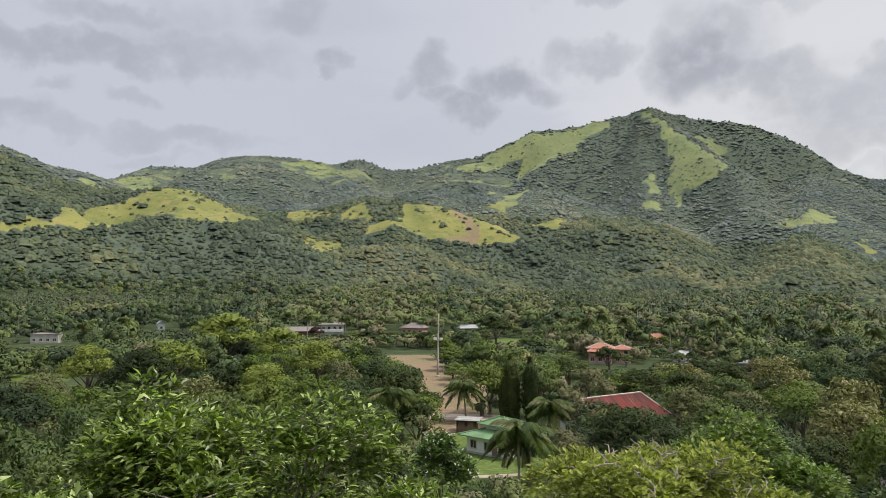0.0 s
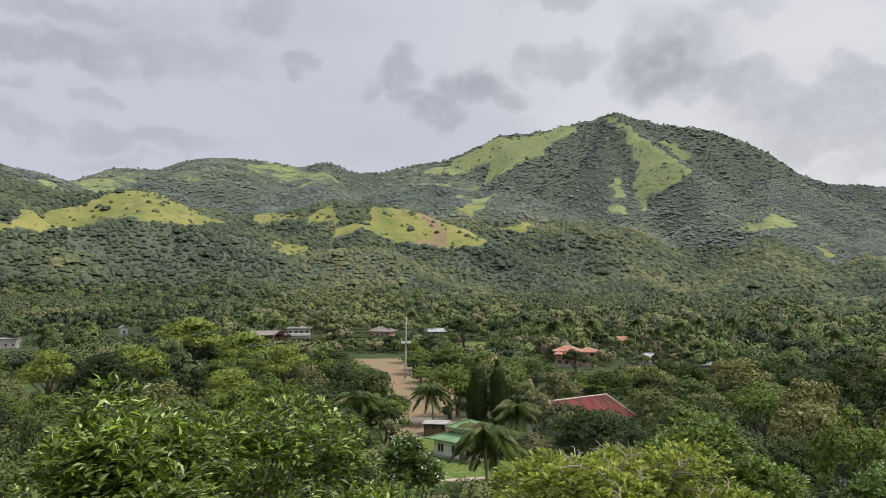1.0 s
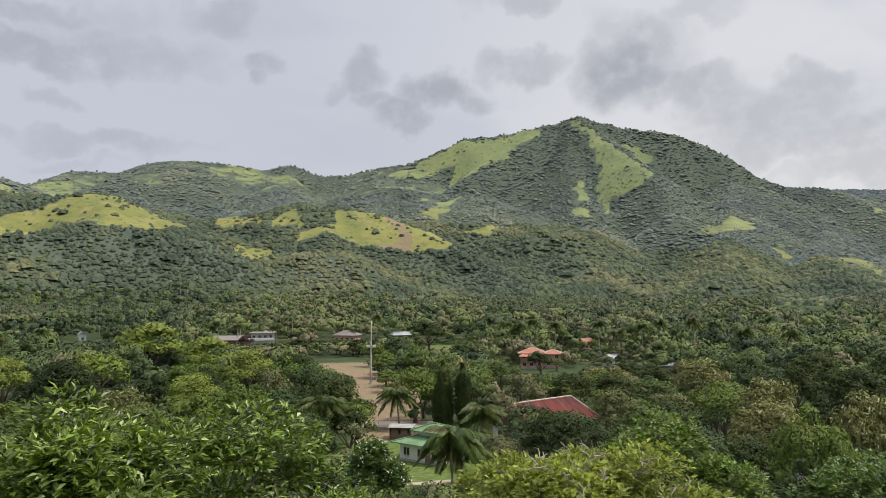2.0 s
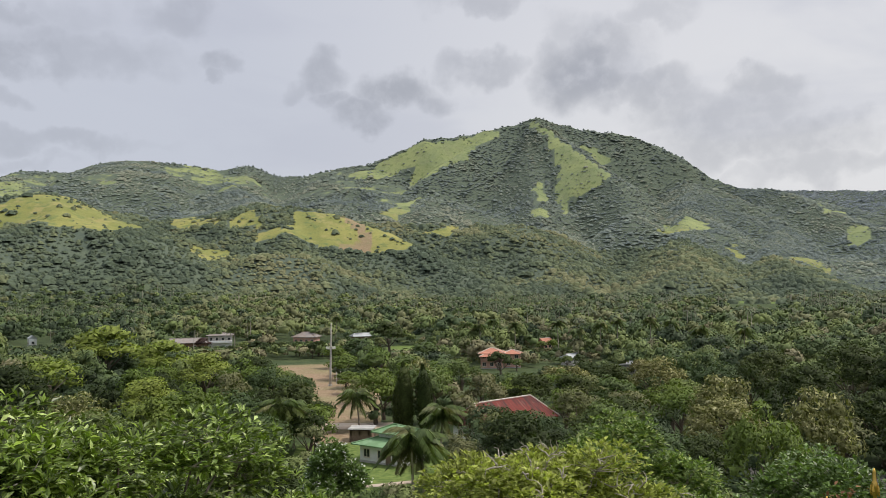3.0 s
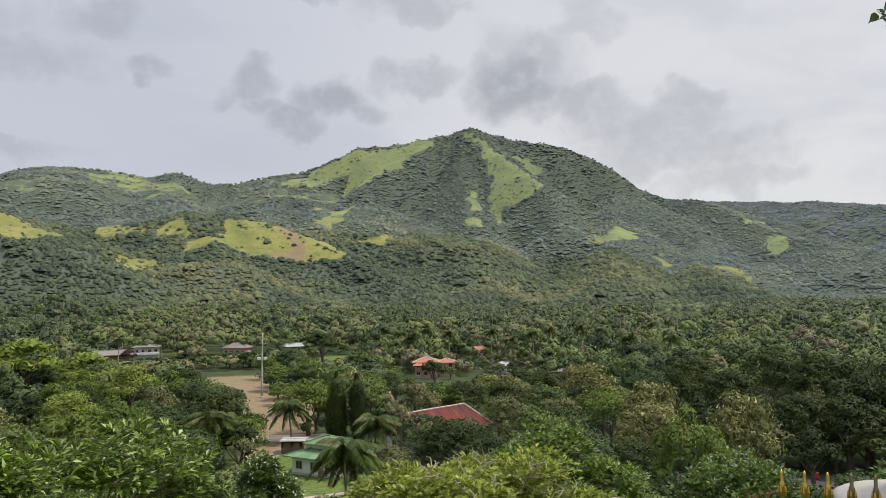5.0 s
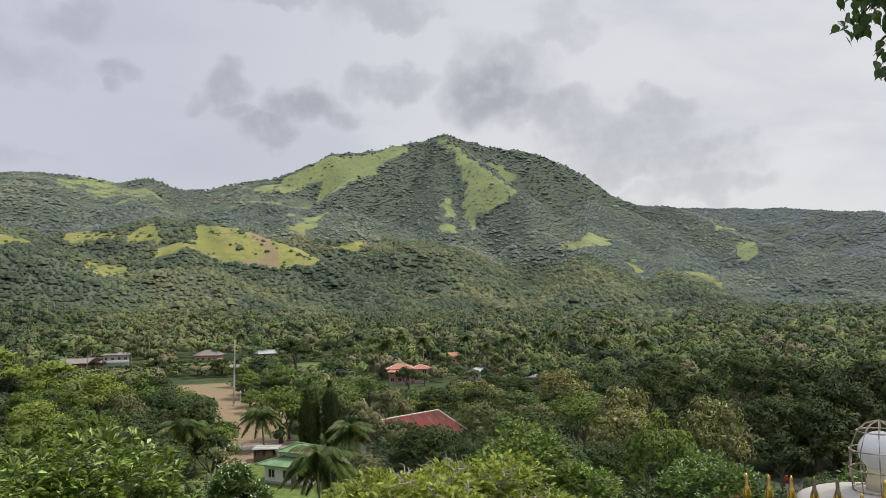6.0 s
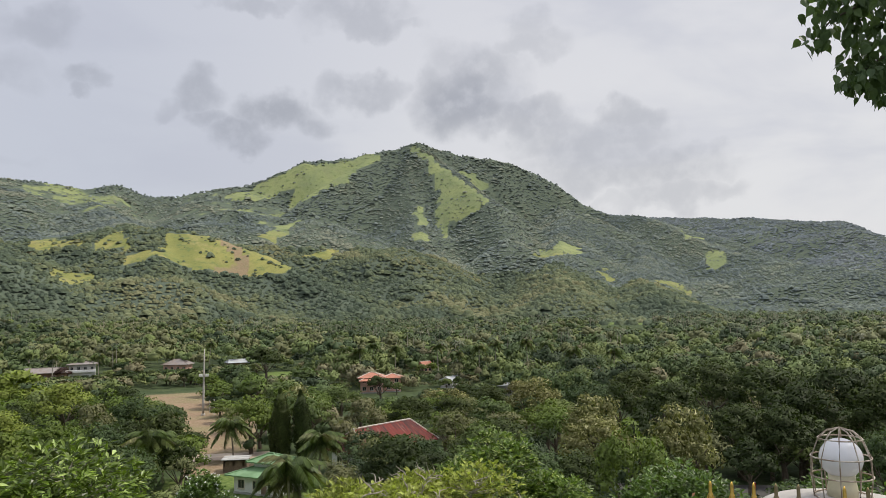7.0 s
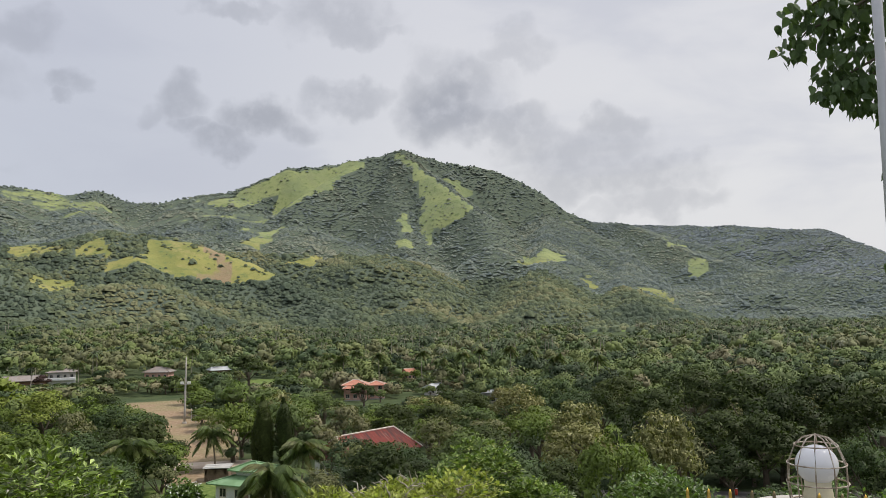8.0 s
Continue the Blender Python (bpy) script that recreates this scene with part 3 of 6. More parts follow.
def scatter(templates, places, scales, turns, tints, rng, stretch=None):
    """Places, triangles, normals and tints of many turned and scaled copies."""
    picks = rng.integers(0, len(templates), len(places))
    vs, fs, ns, ts, at = [], [], [], [], 0
    stretch = np.ones(len(places)) if stretch is None else stretch
    for k, (tv, tf, tn) in enumerate(templates):
        idx = np.nonzero(picks == k)[0]
        if not len(idx):
            continue
        c, s = np.cos(turns[idx])[:, None], np.sin(turns[idx])[:, None]
        x = (tv[None, :, 0] * c - tv[None, :, 1] * s) * scales[idx][:, None]
        y = (tv[None, :, 0] * s + tv[None, :, 1] * c) * scales[idx][:, None]
        z = np.broadcast_to(tv[None, :, 2], x.shape) * (scales[idx] * stretch[idx])[:, None]
        v = np.stack([x, y, z], -1) + places[idx][:, None, :]
        vs.append(v.reshape(-1, 3))
        ns.append(np.stack([tn[None, :, 0] * c - tn[None, :, 1] * s, tn[None, :, 0] * s + tn[None, :, 1] * c, np.broadcast_to(tn[None, :, 2], x.shape)], -1).reshape(-1, 3))
        fs.append((tf[None] + (at + np.arange(len(idx)) * len(tv))[:, None, None]).reshape(-1, 3))
        ts.append(np.repeat(tints[idx], len(tv)))
        at += len(idx) * len(tv)
    return np.concatenate(vs), np.concatenate(fs), np.concatenate(ns), np.concatenate(ts)


def jittered(rng, spacing, a0, a1, d0, d1):
    """Loose grid of plan places inside a sector."""
    g = np.arange(-d1, d1, spacing)
    x, y = np.meshgrid(g, g)
    x, y = x.ravel(), y.ravel()
    x, y = x + rng.uniform(-0.5, 0.5, x.shape) * spacing, y + rng.uniform(-0.5, 0.5, x.shape) * spacing
    keep = in_sector(x, y, a0, a1, d0, d1)
    return x[keep], y[keep]


# tree tops are capped to fit the camera's view of houses and open ground: azimuths, up to which distance, sight line's
# fall in degrees
SIGHT_CAPS = [(-11.8, -6.8, 372, -4.05), (-4.0, -0.9, 388, -3.9), (-3.9, 0.6, 305, -5.6), (-2.2, 3.4, 226, -8.4), (0.6, 2.6, 388, -3.7), (1.2, 4.6, 150, -12.9), (9.9, 13.8, 259, -6.4), (9.6, 16.0, 138, -9.5), (36.0, 43.0, 119, -12.4),
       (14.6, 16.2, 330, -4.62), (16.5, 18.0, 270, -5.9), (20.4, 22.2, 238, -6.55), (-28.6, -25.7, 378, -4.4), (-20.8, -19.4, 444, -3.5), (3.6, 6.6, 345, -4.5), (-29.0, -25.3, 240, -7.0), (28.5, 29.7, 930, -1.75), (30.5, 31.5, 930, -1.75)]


# greatest top height that stays under the camera's sight lines
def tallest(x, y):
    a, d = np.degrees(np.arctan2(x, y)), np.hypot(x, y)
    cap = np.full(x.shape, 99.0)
    for a0, a1, reach, fall in SIGHT_CAPS:
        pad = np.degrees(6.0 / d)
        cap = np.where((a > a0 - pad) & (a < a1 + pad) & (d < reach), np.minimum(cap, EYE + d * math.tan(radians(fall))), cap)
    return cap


def free(x, y):
    field, lawn = clearing(x, y)
    return ~(field | lawn)


# ---- forests ----
def tuft(rng, n, size, sides=5):
    """A far tree: an uneven low dome with a few sprays of leaves on it."""
    turn = np.arange(sides) * 2 * math.pi / sides
    ring = np.stack([np.cos(turn), np.sin(turn)], 1)
    low = np.concatenate([ring * rng.uniform(0.88, 1.14, (sides, 1)), rng.uniform(-0.12, 0.12, (sides, 1))], 1)
    turn = np.array([[math.cos(0.6), -math.sin(0.6)], [math.sin(0.6), math.cos(0.6)]])
    high = np.concatenate([ring @ turn * rng.uniform(0.56, 0.74, (sides, 1)), rng.uniform(0.58, 0.76, (sides, 1))], 1)
    top = np.array([[rng.uniform(-0.1, 0.1), rng.uniform(-0.1, 0.1), rng.uniform(0.86, 1.0)]])
    k = np.arange(sides)
    j = (k + 1) % sides
    faces = np.concatenate([np.stack([k, j, sides + k], 1), np.stack([j, sides + j, sides + k], 1), np.stack([sides + k, sides + j, 2 * sides + 0 * k], 1)])
    body = np.concatenate([low, high, top])
    pieces = [(body, faces, body * [1, 1, 0.6] + [0, 0, 0.4])]
    if n:
        d = unit(rng, n)
        d[:, 2] = np.abs(d[:, 2])
        pieces.append(sprays(rng, d * [0.8, 0.8, 0.95] * rng.uniform(0.9, 1.1, (n, 1)), d + [0, 0, 0.5], size, 0.45))
    return join(pieces)


def hidden(x, y, z):
    """Whether the land in front hides a place from the camera."""
    shut = np.zeros(len(x), bool)
    for q in (0.75, 0.85, 0.9, 0.94, 0.97):
        shut |= (land(x * q, y * q) - EYE) / q > z + 16 - EYE
    return shut


def hill_forest():
    rng = np.random.default_rng(11)
    leafy = [tuft(rng, 9, 0.34) for _ in range(14)]
    domes = [tuft(rng, 0, 0.0, 5) for _ in range(14)]
    for name, d0, d1, spacing, leaf, temps, label in (("hillside_forest", 880, 1420, 5.7, LEAF_FAR, leafy, "dense forest on the lower hillsides, haze put into its grey-green colour"),
                                                      ("mountain_forest", 1420, 2330, 5.9, LEAF_MOUNT, domes, "dense forest on the slopes below the peak, its colour lightened for haze"),
                                                      ("far_ridge_forest", 2330, 3380, 9.0, LEAF_RIDGE, domes, "forest on the far ridge, haze put into its dim blue-green colour")):
        x, y = jittered(rng, spacing, -33 if d0 < 2300 else 21, 51, d0, d1)
        g = grassland(x, y)
        thin = fractal(x + 3000, y, 90, 4)
        clumps = fractal(x - 150, y + 40, 55, 3)
        # trees that the land hides from the camera are left out
        z = on_ground(x, y)
        keep = (g < 0.15) | (rng.random(len(x)) < np.where(clumps > 0.57, 0.3, 0.07)) | ((g < 0.4) & (thin > 0.5) & (rng.random(len(x)) < 0.3))
        keep &= (thin < 0.64) | (rng.random(len(x)) < 0.8)
        keep &= ~clearing(x, y)[1] & ~hidden(x, y, z)
        x, y, g, z, clumps = x[keep], y[keep], g[keep], z[keep], clumps[keep]
        tint = np.clip((fractal(x, y, 70, 3) - 0.5) * 1.8 + (fractal(x + 800, y - 90, 230, 2) - 0.5) * 0.8 + 0.42 + rng.normal(0, 0.16, len(x)) + (g > 0) * 0.06, 0, 1)
        tall = 0.86 + 0.28 * step(fractal(x - 60, y + 310, 45, 2), 0.5, 0.7)
        size = tall * np.clip(rng.lognormal(math.log(spacing * (0.6 if d0 < 1000 else 0.52)), 0.42, len(x)), 1.8, 9.0) * np.where(g > 0.2, rng.uniform(0.4, 1.0, len(x)), 1.0)
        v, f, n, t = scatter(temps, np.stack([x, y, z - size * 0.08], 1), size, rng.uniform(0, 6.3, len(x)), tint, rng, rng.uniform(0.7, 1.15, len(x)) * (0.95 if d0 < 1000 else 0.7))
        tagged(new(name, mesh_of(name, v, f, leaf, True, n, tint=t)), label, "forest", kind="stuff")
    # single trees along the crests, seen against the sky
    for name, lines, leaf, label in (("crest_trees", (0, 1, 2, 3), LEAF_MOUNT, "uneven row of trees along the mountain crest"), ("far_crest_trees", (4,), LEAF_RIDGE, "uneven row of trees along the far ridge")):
        px, py = [], []
        for k in lines:
            pts = [spot(a, d) for a, d, _ in RIDGES[k][0]]
            for (ax, ay), (bx, by) in zip(pts, pts[1:]):
                q = np.linspace(0, 1, max(int(math.hypot(bx - ax, by - ay) / 5), 2), endpoint=False)
                px.append(ax + (bx - ax) * q + rng.normal(0, 3, len(q)))
                py.append(ay + (by - ay) * q + rng.normal(0, 3, len(q)))
        x, y = np.concatenate(px), np.concatenate(py)
        wood = fractal(x + 50, y - 20, 60, 3)
        keep = in_sector(x, y, -33, 51, 900, 3400) & (rng.random(len(x)) < np.clip((wood - 0.38) * 4, 0.12, 0.95))
        x, y, wood = x[keep], y[keep], wood[keep]
        size = rng.uniform(1.8, 3.4, len(x)) * (0.8 + 1.2 * np.clip(wood - 0.4, 0, 0.4))
        v, f, n, t = scatter(leafy, np.stack([x, y, on_ground(x, y) + size * rng.uniform(0.0, 0.7, len(x))], 1), size, rng.uniform(0, 6.3, len(x)), rng.uniform(0, 0.5, len(x)), rng, rng.uniform(0.8, 1.5, len(x)))
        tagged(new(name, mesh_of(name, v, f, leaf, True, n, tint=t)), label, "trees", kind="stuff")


def palm_template(rng, fronds, cuts, span=1.0):
    """Fronds of a palm's head of radius about 1 round the origin: a ribbed arch with leaflets hanging to both sides."""
    pieces = []
    for k in range(fronds):
        az = 2 * math.pi * (k + rng.uniform(-0.3, 0.3)) / fronds * 1.618
        lift = rng.uniform(-0.35, 1.1)
        out = np.array([math.cos(az), math.sin(az), 0])
        across = np.array([-math.sin(az), math.cos(az), 0])
        s = np.linspace(0.06, 1, cuts + 1)
        rib = out * (s * math.cos(lift * 0.8))[:, None] * span + np.outer(lift * 0.75 * s - 0.75 * s * s * (0.7 + 0.3 * lift), [0, 0, 1])
        v, f = [], []
        for i in range(cuts):
            wide = 0.26 * (1 - 0.6 * abs(s[i] - 0.4)) * rng.uniform(0.85, 1.1)
            for sign in (-1, 1):
                tip = rib[i] * 0.35 + rib[i + 1] * 0.65 + across * sign * wide + out * 0.07 - np.array([0, 0, wide * rng.uniform(0.45, 0.9)])
                j = len(v)
                v += [rib[i], rib[i + 1], tip]
                f.append((j, j + 1, j + 2) if sign > 0 else (j + 1, j, j + 2))
        pieces.append((np.array(v), np.array(f), np.tile(out * 0.5 + [0, 0, 0.85], (len(v), 1))))
    return join(pieces)


def valley_forest():
    rng = np.random.default_rng(23)
    small = [crown(rng, 5, 70, 0.17, spread=0.6, heart=0.74, lump=(0.26, 0.46)) for _ in range(14)]
    x, y = jittered(rng, 9.2, -34, 52, 360, 905)
    h = rng.uniform(6, 11, len(x)) + 5.5 * (rng.random(len(x)) < 0.2)
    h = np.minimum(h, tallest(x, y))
    grove = fractal(x + 250, y - 80, 130, 3) + 0.06 * step(np.hypot(x, y), 420, 800)
    palms = (grove > 0.54) & (rng.random(len(x)) < np.where(np.hypot(x, y) < 620, 0.22, 0.5))
    ok = free(x, y) & (h > 1.5)
    a, b = ok & ~palms, ok & palms
    tint = np.clip((fractal(x, y, 60, 3) - 0.5) * 2.0 + 0.46 + rng.normal(0, 0.26, len(x)), 0, 0.88)
    rad = np.minimum(rng.uniform(3.6, 6.4, len(x)) * np.where(h > 11.5, 1.6, 1.0), h * 0.72)
    v, f, n, t = scatter(small, np.stack([x, y, land(x, y) + h - rad * 1.5], 1)[a], rad[a], rng.uniform(0, 6.3, a.sum()), tint[a], rng, np.ones(a.sum()))
    tagged(new("valley_forest", mesh_of("valley_forest", v, f, LEAF_MID, True, n, tint=t)), "mixed green broadleaf trees covering the valley floor", "forest", kind="stuff")
    heads = [palm_template(rng, 13, 3) for _ in range(8)]
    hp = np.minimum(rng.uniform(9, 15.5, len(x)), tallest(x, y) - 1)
    rp = rng.uniform(2.8, 3.9, len(x))
    b &= hp > 4
    v, f, n, t = scatter(heads, np.stack([x, y, land(x, y) + hp], 1)[b], rp[b], rng.uniform(0, 6.3, b.sum()), rng.random(b.sum()), rng)
    grove_ob = tagged(thing("palm_grove", "coconut palms standing close together across the valley", "palm grove", kind="stuff"))
    under(new("frond", mesh_of("fronds", v, f, LEAF_PALM_FAR, True, n, tint=t)), grove_ob)["kind"] = "stuff"
    stem = np.array([(math.cos(q) * 0.16, math.sin(q) * 0.16, zz) for zz in (0, 1) for q in (0, 2.1, 4.2)])
    stem_f = np.array([(0, 1, 4), (0, 4, 3), (1, 2, 5), (1, 5, 4), (2, 0, 3), (2, 3, 5)])
    v, f, n, t = scatter([(stem, stem_f, stem * [1, 1, 0] + [0, 0, 0.01])], np.stack([x, y, land(x, y)], 1)[b], np.ones(b.sum()), np.zeros(b.sum()), np.zeros(b.sum()), rng, hp[b] + 0.2)
    under(new("trunk", mesh_of("trunks", v, f, TWIG)), grove_ob)["kind"] = "stuff"
    # scrub and smaller trees filling between, nearer
    x, y = jittered(rng, 7.6, -34, 52, 62, 372)
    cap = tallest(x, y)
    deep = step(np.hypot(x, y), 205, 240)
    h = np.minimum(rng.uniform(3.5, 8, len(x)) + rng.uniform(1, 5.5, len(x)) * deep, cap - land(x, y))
    ok = free(x, y) & (h > 0.7)
    x, y, h, deep = x[ok], y[ok], h[ok], deep[ok]
    rad = np.minimum(rng.uniform(2.4, 4.4, len(x)) * (1 + 0.45 * deep), np.maximum(h * 0.75, 2.3))
    mid = [crown(rng, 4, 90, 0.17, heart=0.7) for _ in range(8)]
    tint = np.clip(fractal(x, y, 40, 3) * 1.4 - 0.25 + rng.normal(0, 0.2 + 0.1 * deep), 0, 1)
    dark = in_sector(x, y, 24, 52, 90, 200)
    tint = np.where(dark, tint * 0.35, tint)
    fine = [crown(rng, 5, 420, 0.085) for _ in range(8)]
    close = np.hypot(x, y) < 150
    place, fit = np.stack([x, y, land(x, y) + np.maximum(h - rad * 1.55, -0.3)], 1), np.clip(h / (1.55 * rad), 0.35, 1.0)
    turn = rng.uniform(0, 6.3, len(x))
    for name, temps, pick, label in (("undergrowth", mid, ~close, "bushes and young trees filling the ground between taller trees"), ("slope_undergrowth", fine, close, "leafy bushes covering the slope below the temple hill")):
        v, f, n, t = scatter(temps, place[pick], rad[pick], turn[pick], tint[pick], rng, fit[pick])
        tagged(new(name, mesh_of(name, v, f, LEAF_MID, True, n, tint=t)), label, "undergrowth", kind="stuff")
    # low scrub that hides the ground under the taller growth
    x, y = jittered(rng, 7.4, -34, 52, 215, 385)
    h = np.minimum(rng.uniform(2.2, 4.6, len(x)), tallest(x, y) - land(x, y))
    ok = free(x, y) & (h > 0.5)
    x, y, h = x[ok], y[ok], h[ok]
    rad = rng.uniform(2.6, 3.8, len(x))
    low = [crown(rng, 3, 42, 0.24, core=1) for _ in range(8)]
    tint = np.clip(fractal(x, y, 40, 3) * 1.3 - 0.15 + rng.normal(0, 0.2, len(x)), 0, 1)
    v, f, n, t = scatter(low, np.stack([x, y, land(x, y) - 0.3], 1), rad, rng.uniform(0, 6.3, len(x)), tint, rng, np.clip((h + 0.3) / (1.55 * rad), 0.15, 1.0))
    tagged(new("scrub", mesh_of("scrub", v, f, LEAF_MID, True, n, tint=t)), "low green scrub under the palms and trees", "scrub", kind="stuff")


hill_forest()
valley_forest()


# ---- trees of the valley, one by one ----
def trunk_mesh(rng, name):
    """Trunk with a few limbs for a tree of crown radius 1 and height 2.2."""
    bm = tube([(0, 0, -0.05), (rng.uniform(-0.05, 0.05), rng.uniform(-0.05, 0.05), 0.45), (rng.uniform(-0.1, 0.1), rng.uniform(-0.1, 0.1), 1.0)], [0.09, 0.065, 0.05], 7)
    for k in range(5):
        a, q = k * 1.3 + rng.uniform(0, 0.6), rng.uniform(0.4, 0.7)
        tube([(0, 0, q), (0.3 * math.cos(a), 0.3 * math.sin(a), q + 0.35), (0.6 * math.cos(a), 0.6 * math.sin(a), q + 0.75)], [0.03, 0.02, 0.01], 5, bm)
    me = bpy.data.meshes.new(name)
    bm.to_mesh(me)
    bm.free()
    me.materials.append(BARK)
    return me


TREE_KINDS = {
    "mixed": (LEAF_NEAR, "green broadleaf tree in the valley", 22, 1320, 0.076, 0.68),
    "dark": (LEAF_DARK, "tall dark green tree with dense rounded foliage", 24, 1350, 0.078, 0.68),
    "olive": (LEAF_OLIVE, "dry olive tree with pale seed clusters", 26, 1320, 0.072, 0.70),
    "plum": (LEAF_PLUM, "dark plum-coloured tree beside the grey house", 16, 1200, 0.074, 0.64),
    "lime": (LEAF_LIME_TREE, "large yellow-green spreading tree", 24, 1350, 0.074, 0.70),
    "light": (LEAF_LIGHT, "fresh light green spreading tree", 24, 1350, 0.074, 0.70),
}
TREE_MESHES, FINE_MESHES, DISTANT_MESHES = {}, {}, {}
_rt = np.random.default_rng(5)
for kind, (leaf, label, lobes, cards, card, spread) in TREE_KINDS.items():
    TREE_MESHES[kind] = []
    for k in range(3):
        v, f, n = crown(_rt, lobes, cards, card, 1.12, 1, spread, 0.4, (0.19, 0.38))
        v[:, 2] += 2.2 - v[:, 2].max()
        TREE_MESHES[kind].append(mesh_of("crown_" + kind, v, f, leaf, True, n, heart=inner(v, cards, lobes)))
    v, f, n = crown(_rt, lobes + 14, int(cards * 2.4), card * 0.68, 1.12, 1, spread, 0.34, (0.16, 0.32))
    v[:, 2] += 2.2 - v[:, 2].max()
    FINE_MESHES[kind] = mesh_of("fine_crown_" + kind, v, f, leaf, True, n, heart=inner(v, int(cards * 2.4), lobes + 14))
    v, f, n = crown(_rt, 16, 800, card * 1.4, 1.12, 1, 0.66, 0.5, (0.22, 0.4))
    v[:, 2] += 2.2 - v[:, 2].max()
    DISTANT_MESHES[kind] = mesh_of("distant_crown_" + kind, v, f, leaf, True, n, heart=inner(v, 800, 16))
TRUNKS = [trunk_mesh(_rt, "trunk") for _ in range(3)]


def tree(kind, x, y, h, r, rng, label=""):
    k = int(rng.integers(0, 3))
    ob = thing("tree", label or TREE_KINDS[kind][1], "tree", pose(x, y, land_at(x, y), 0, 0, rng.uniform(0, 360)) @ Matrix.Diagonal((r, r, h / 2.2, 1)), "trees of the valley")
    under(new("trunk", TRUNKS[k]), ob)
    d = math.hypot(x, y)
    under(new("crown", FINE_MESHES[kind] if d < 118 or (r > 5.8 and d < 200) else TREE_MESHES[kind][k] if d < 212 else DISTANT_MESHES[kind]), ob)
    return ob


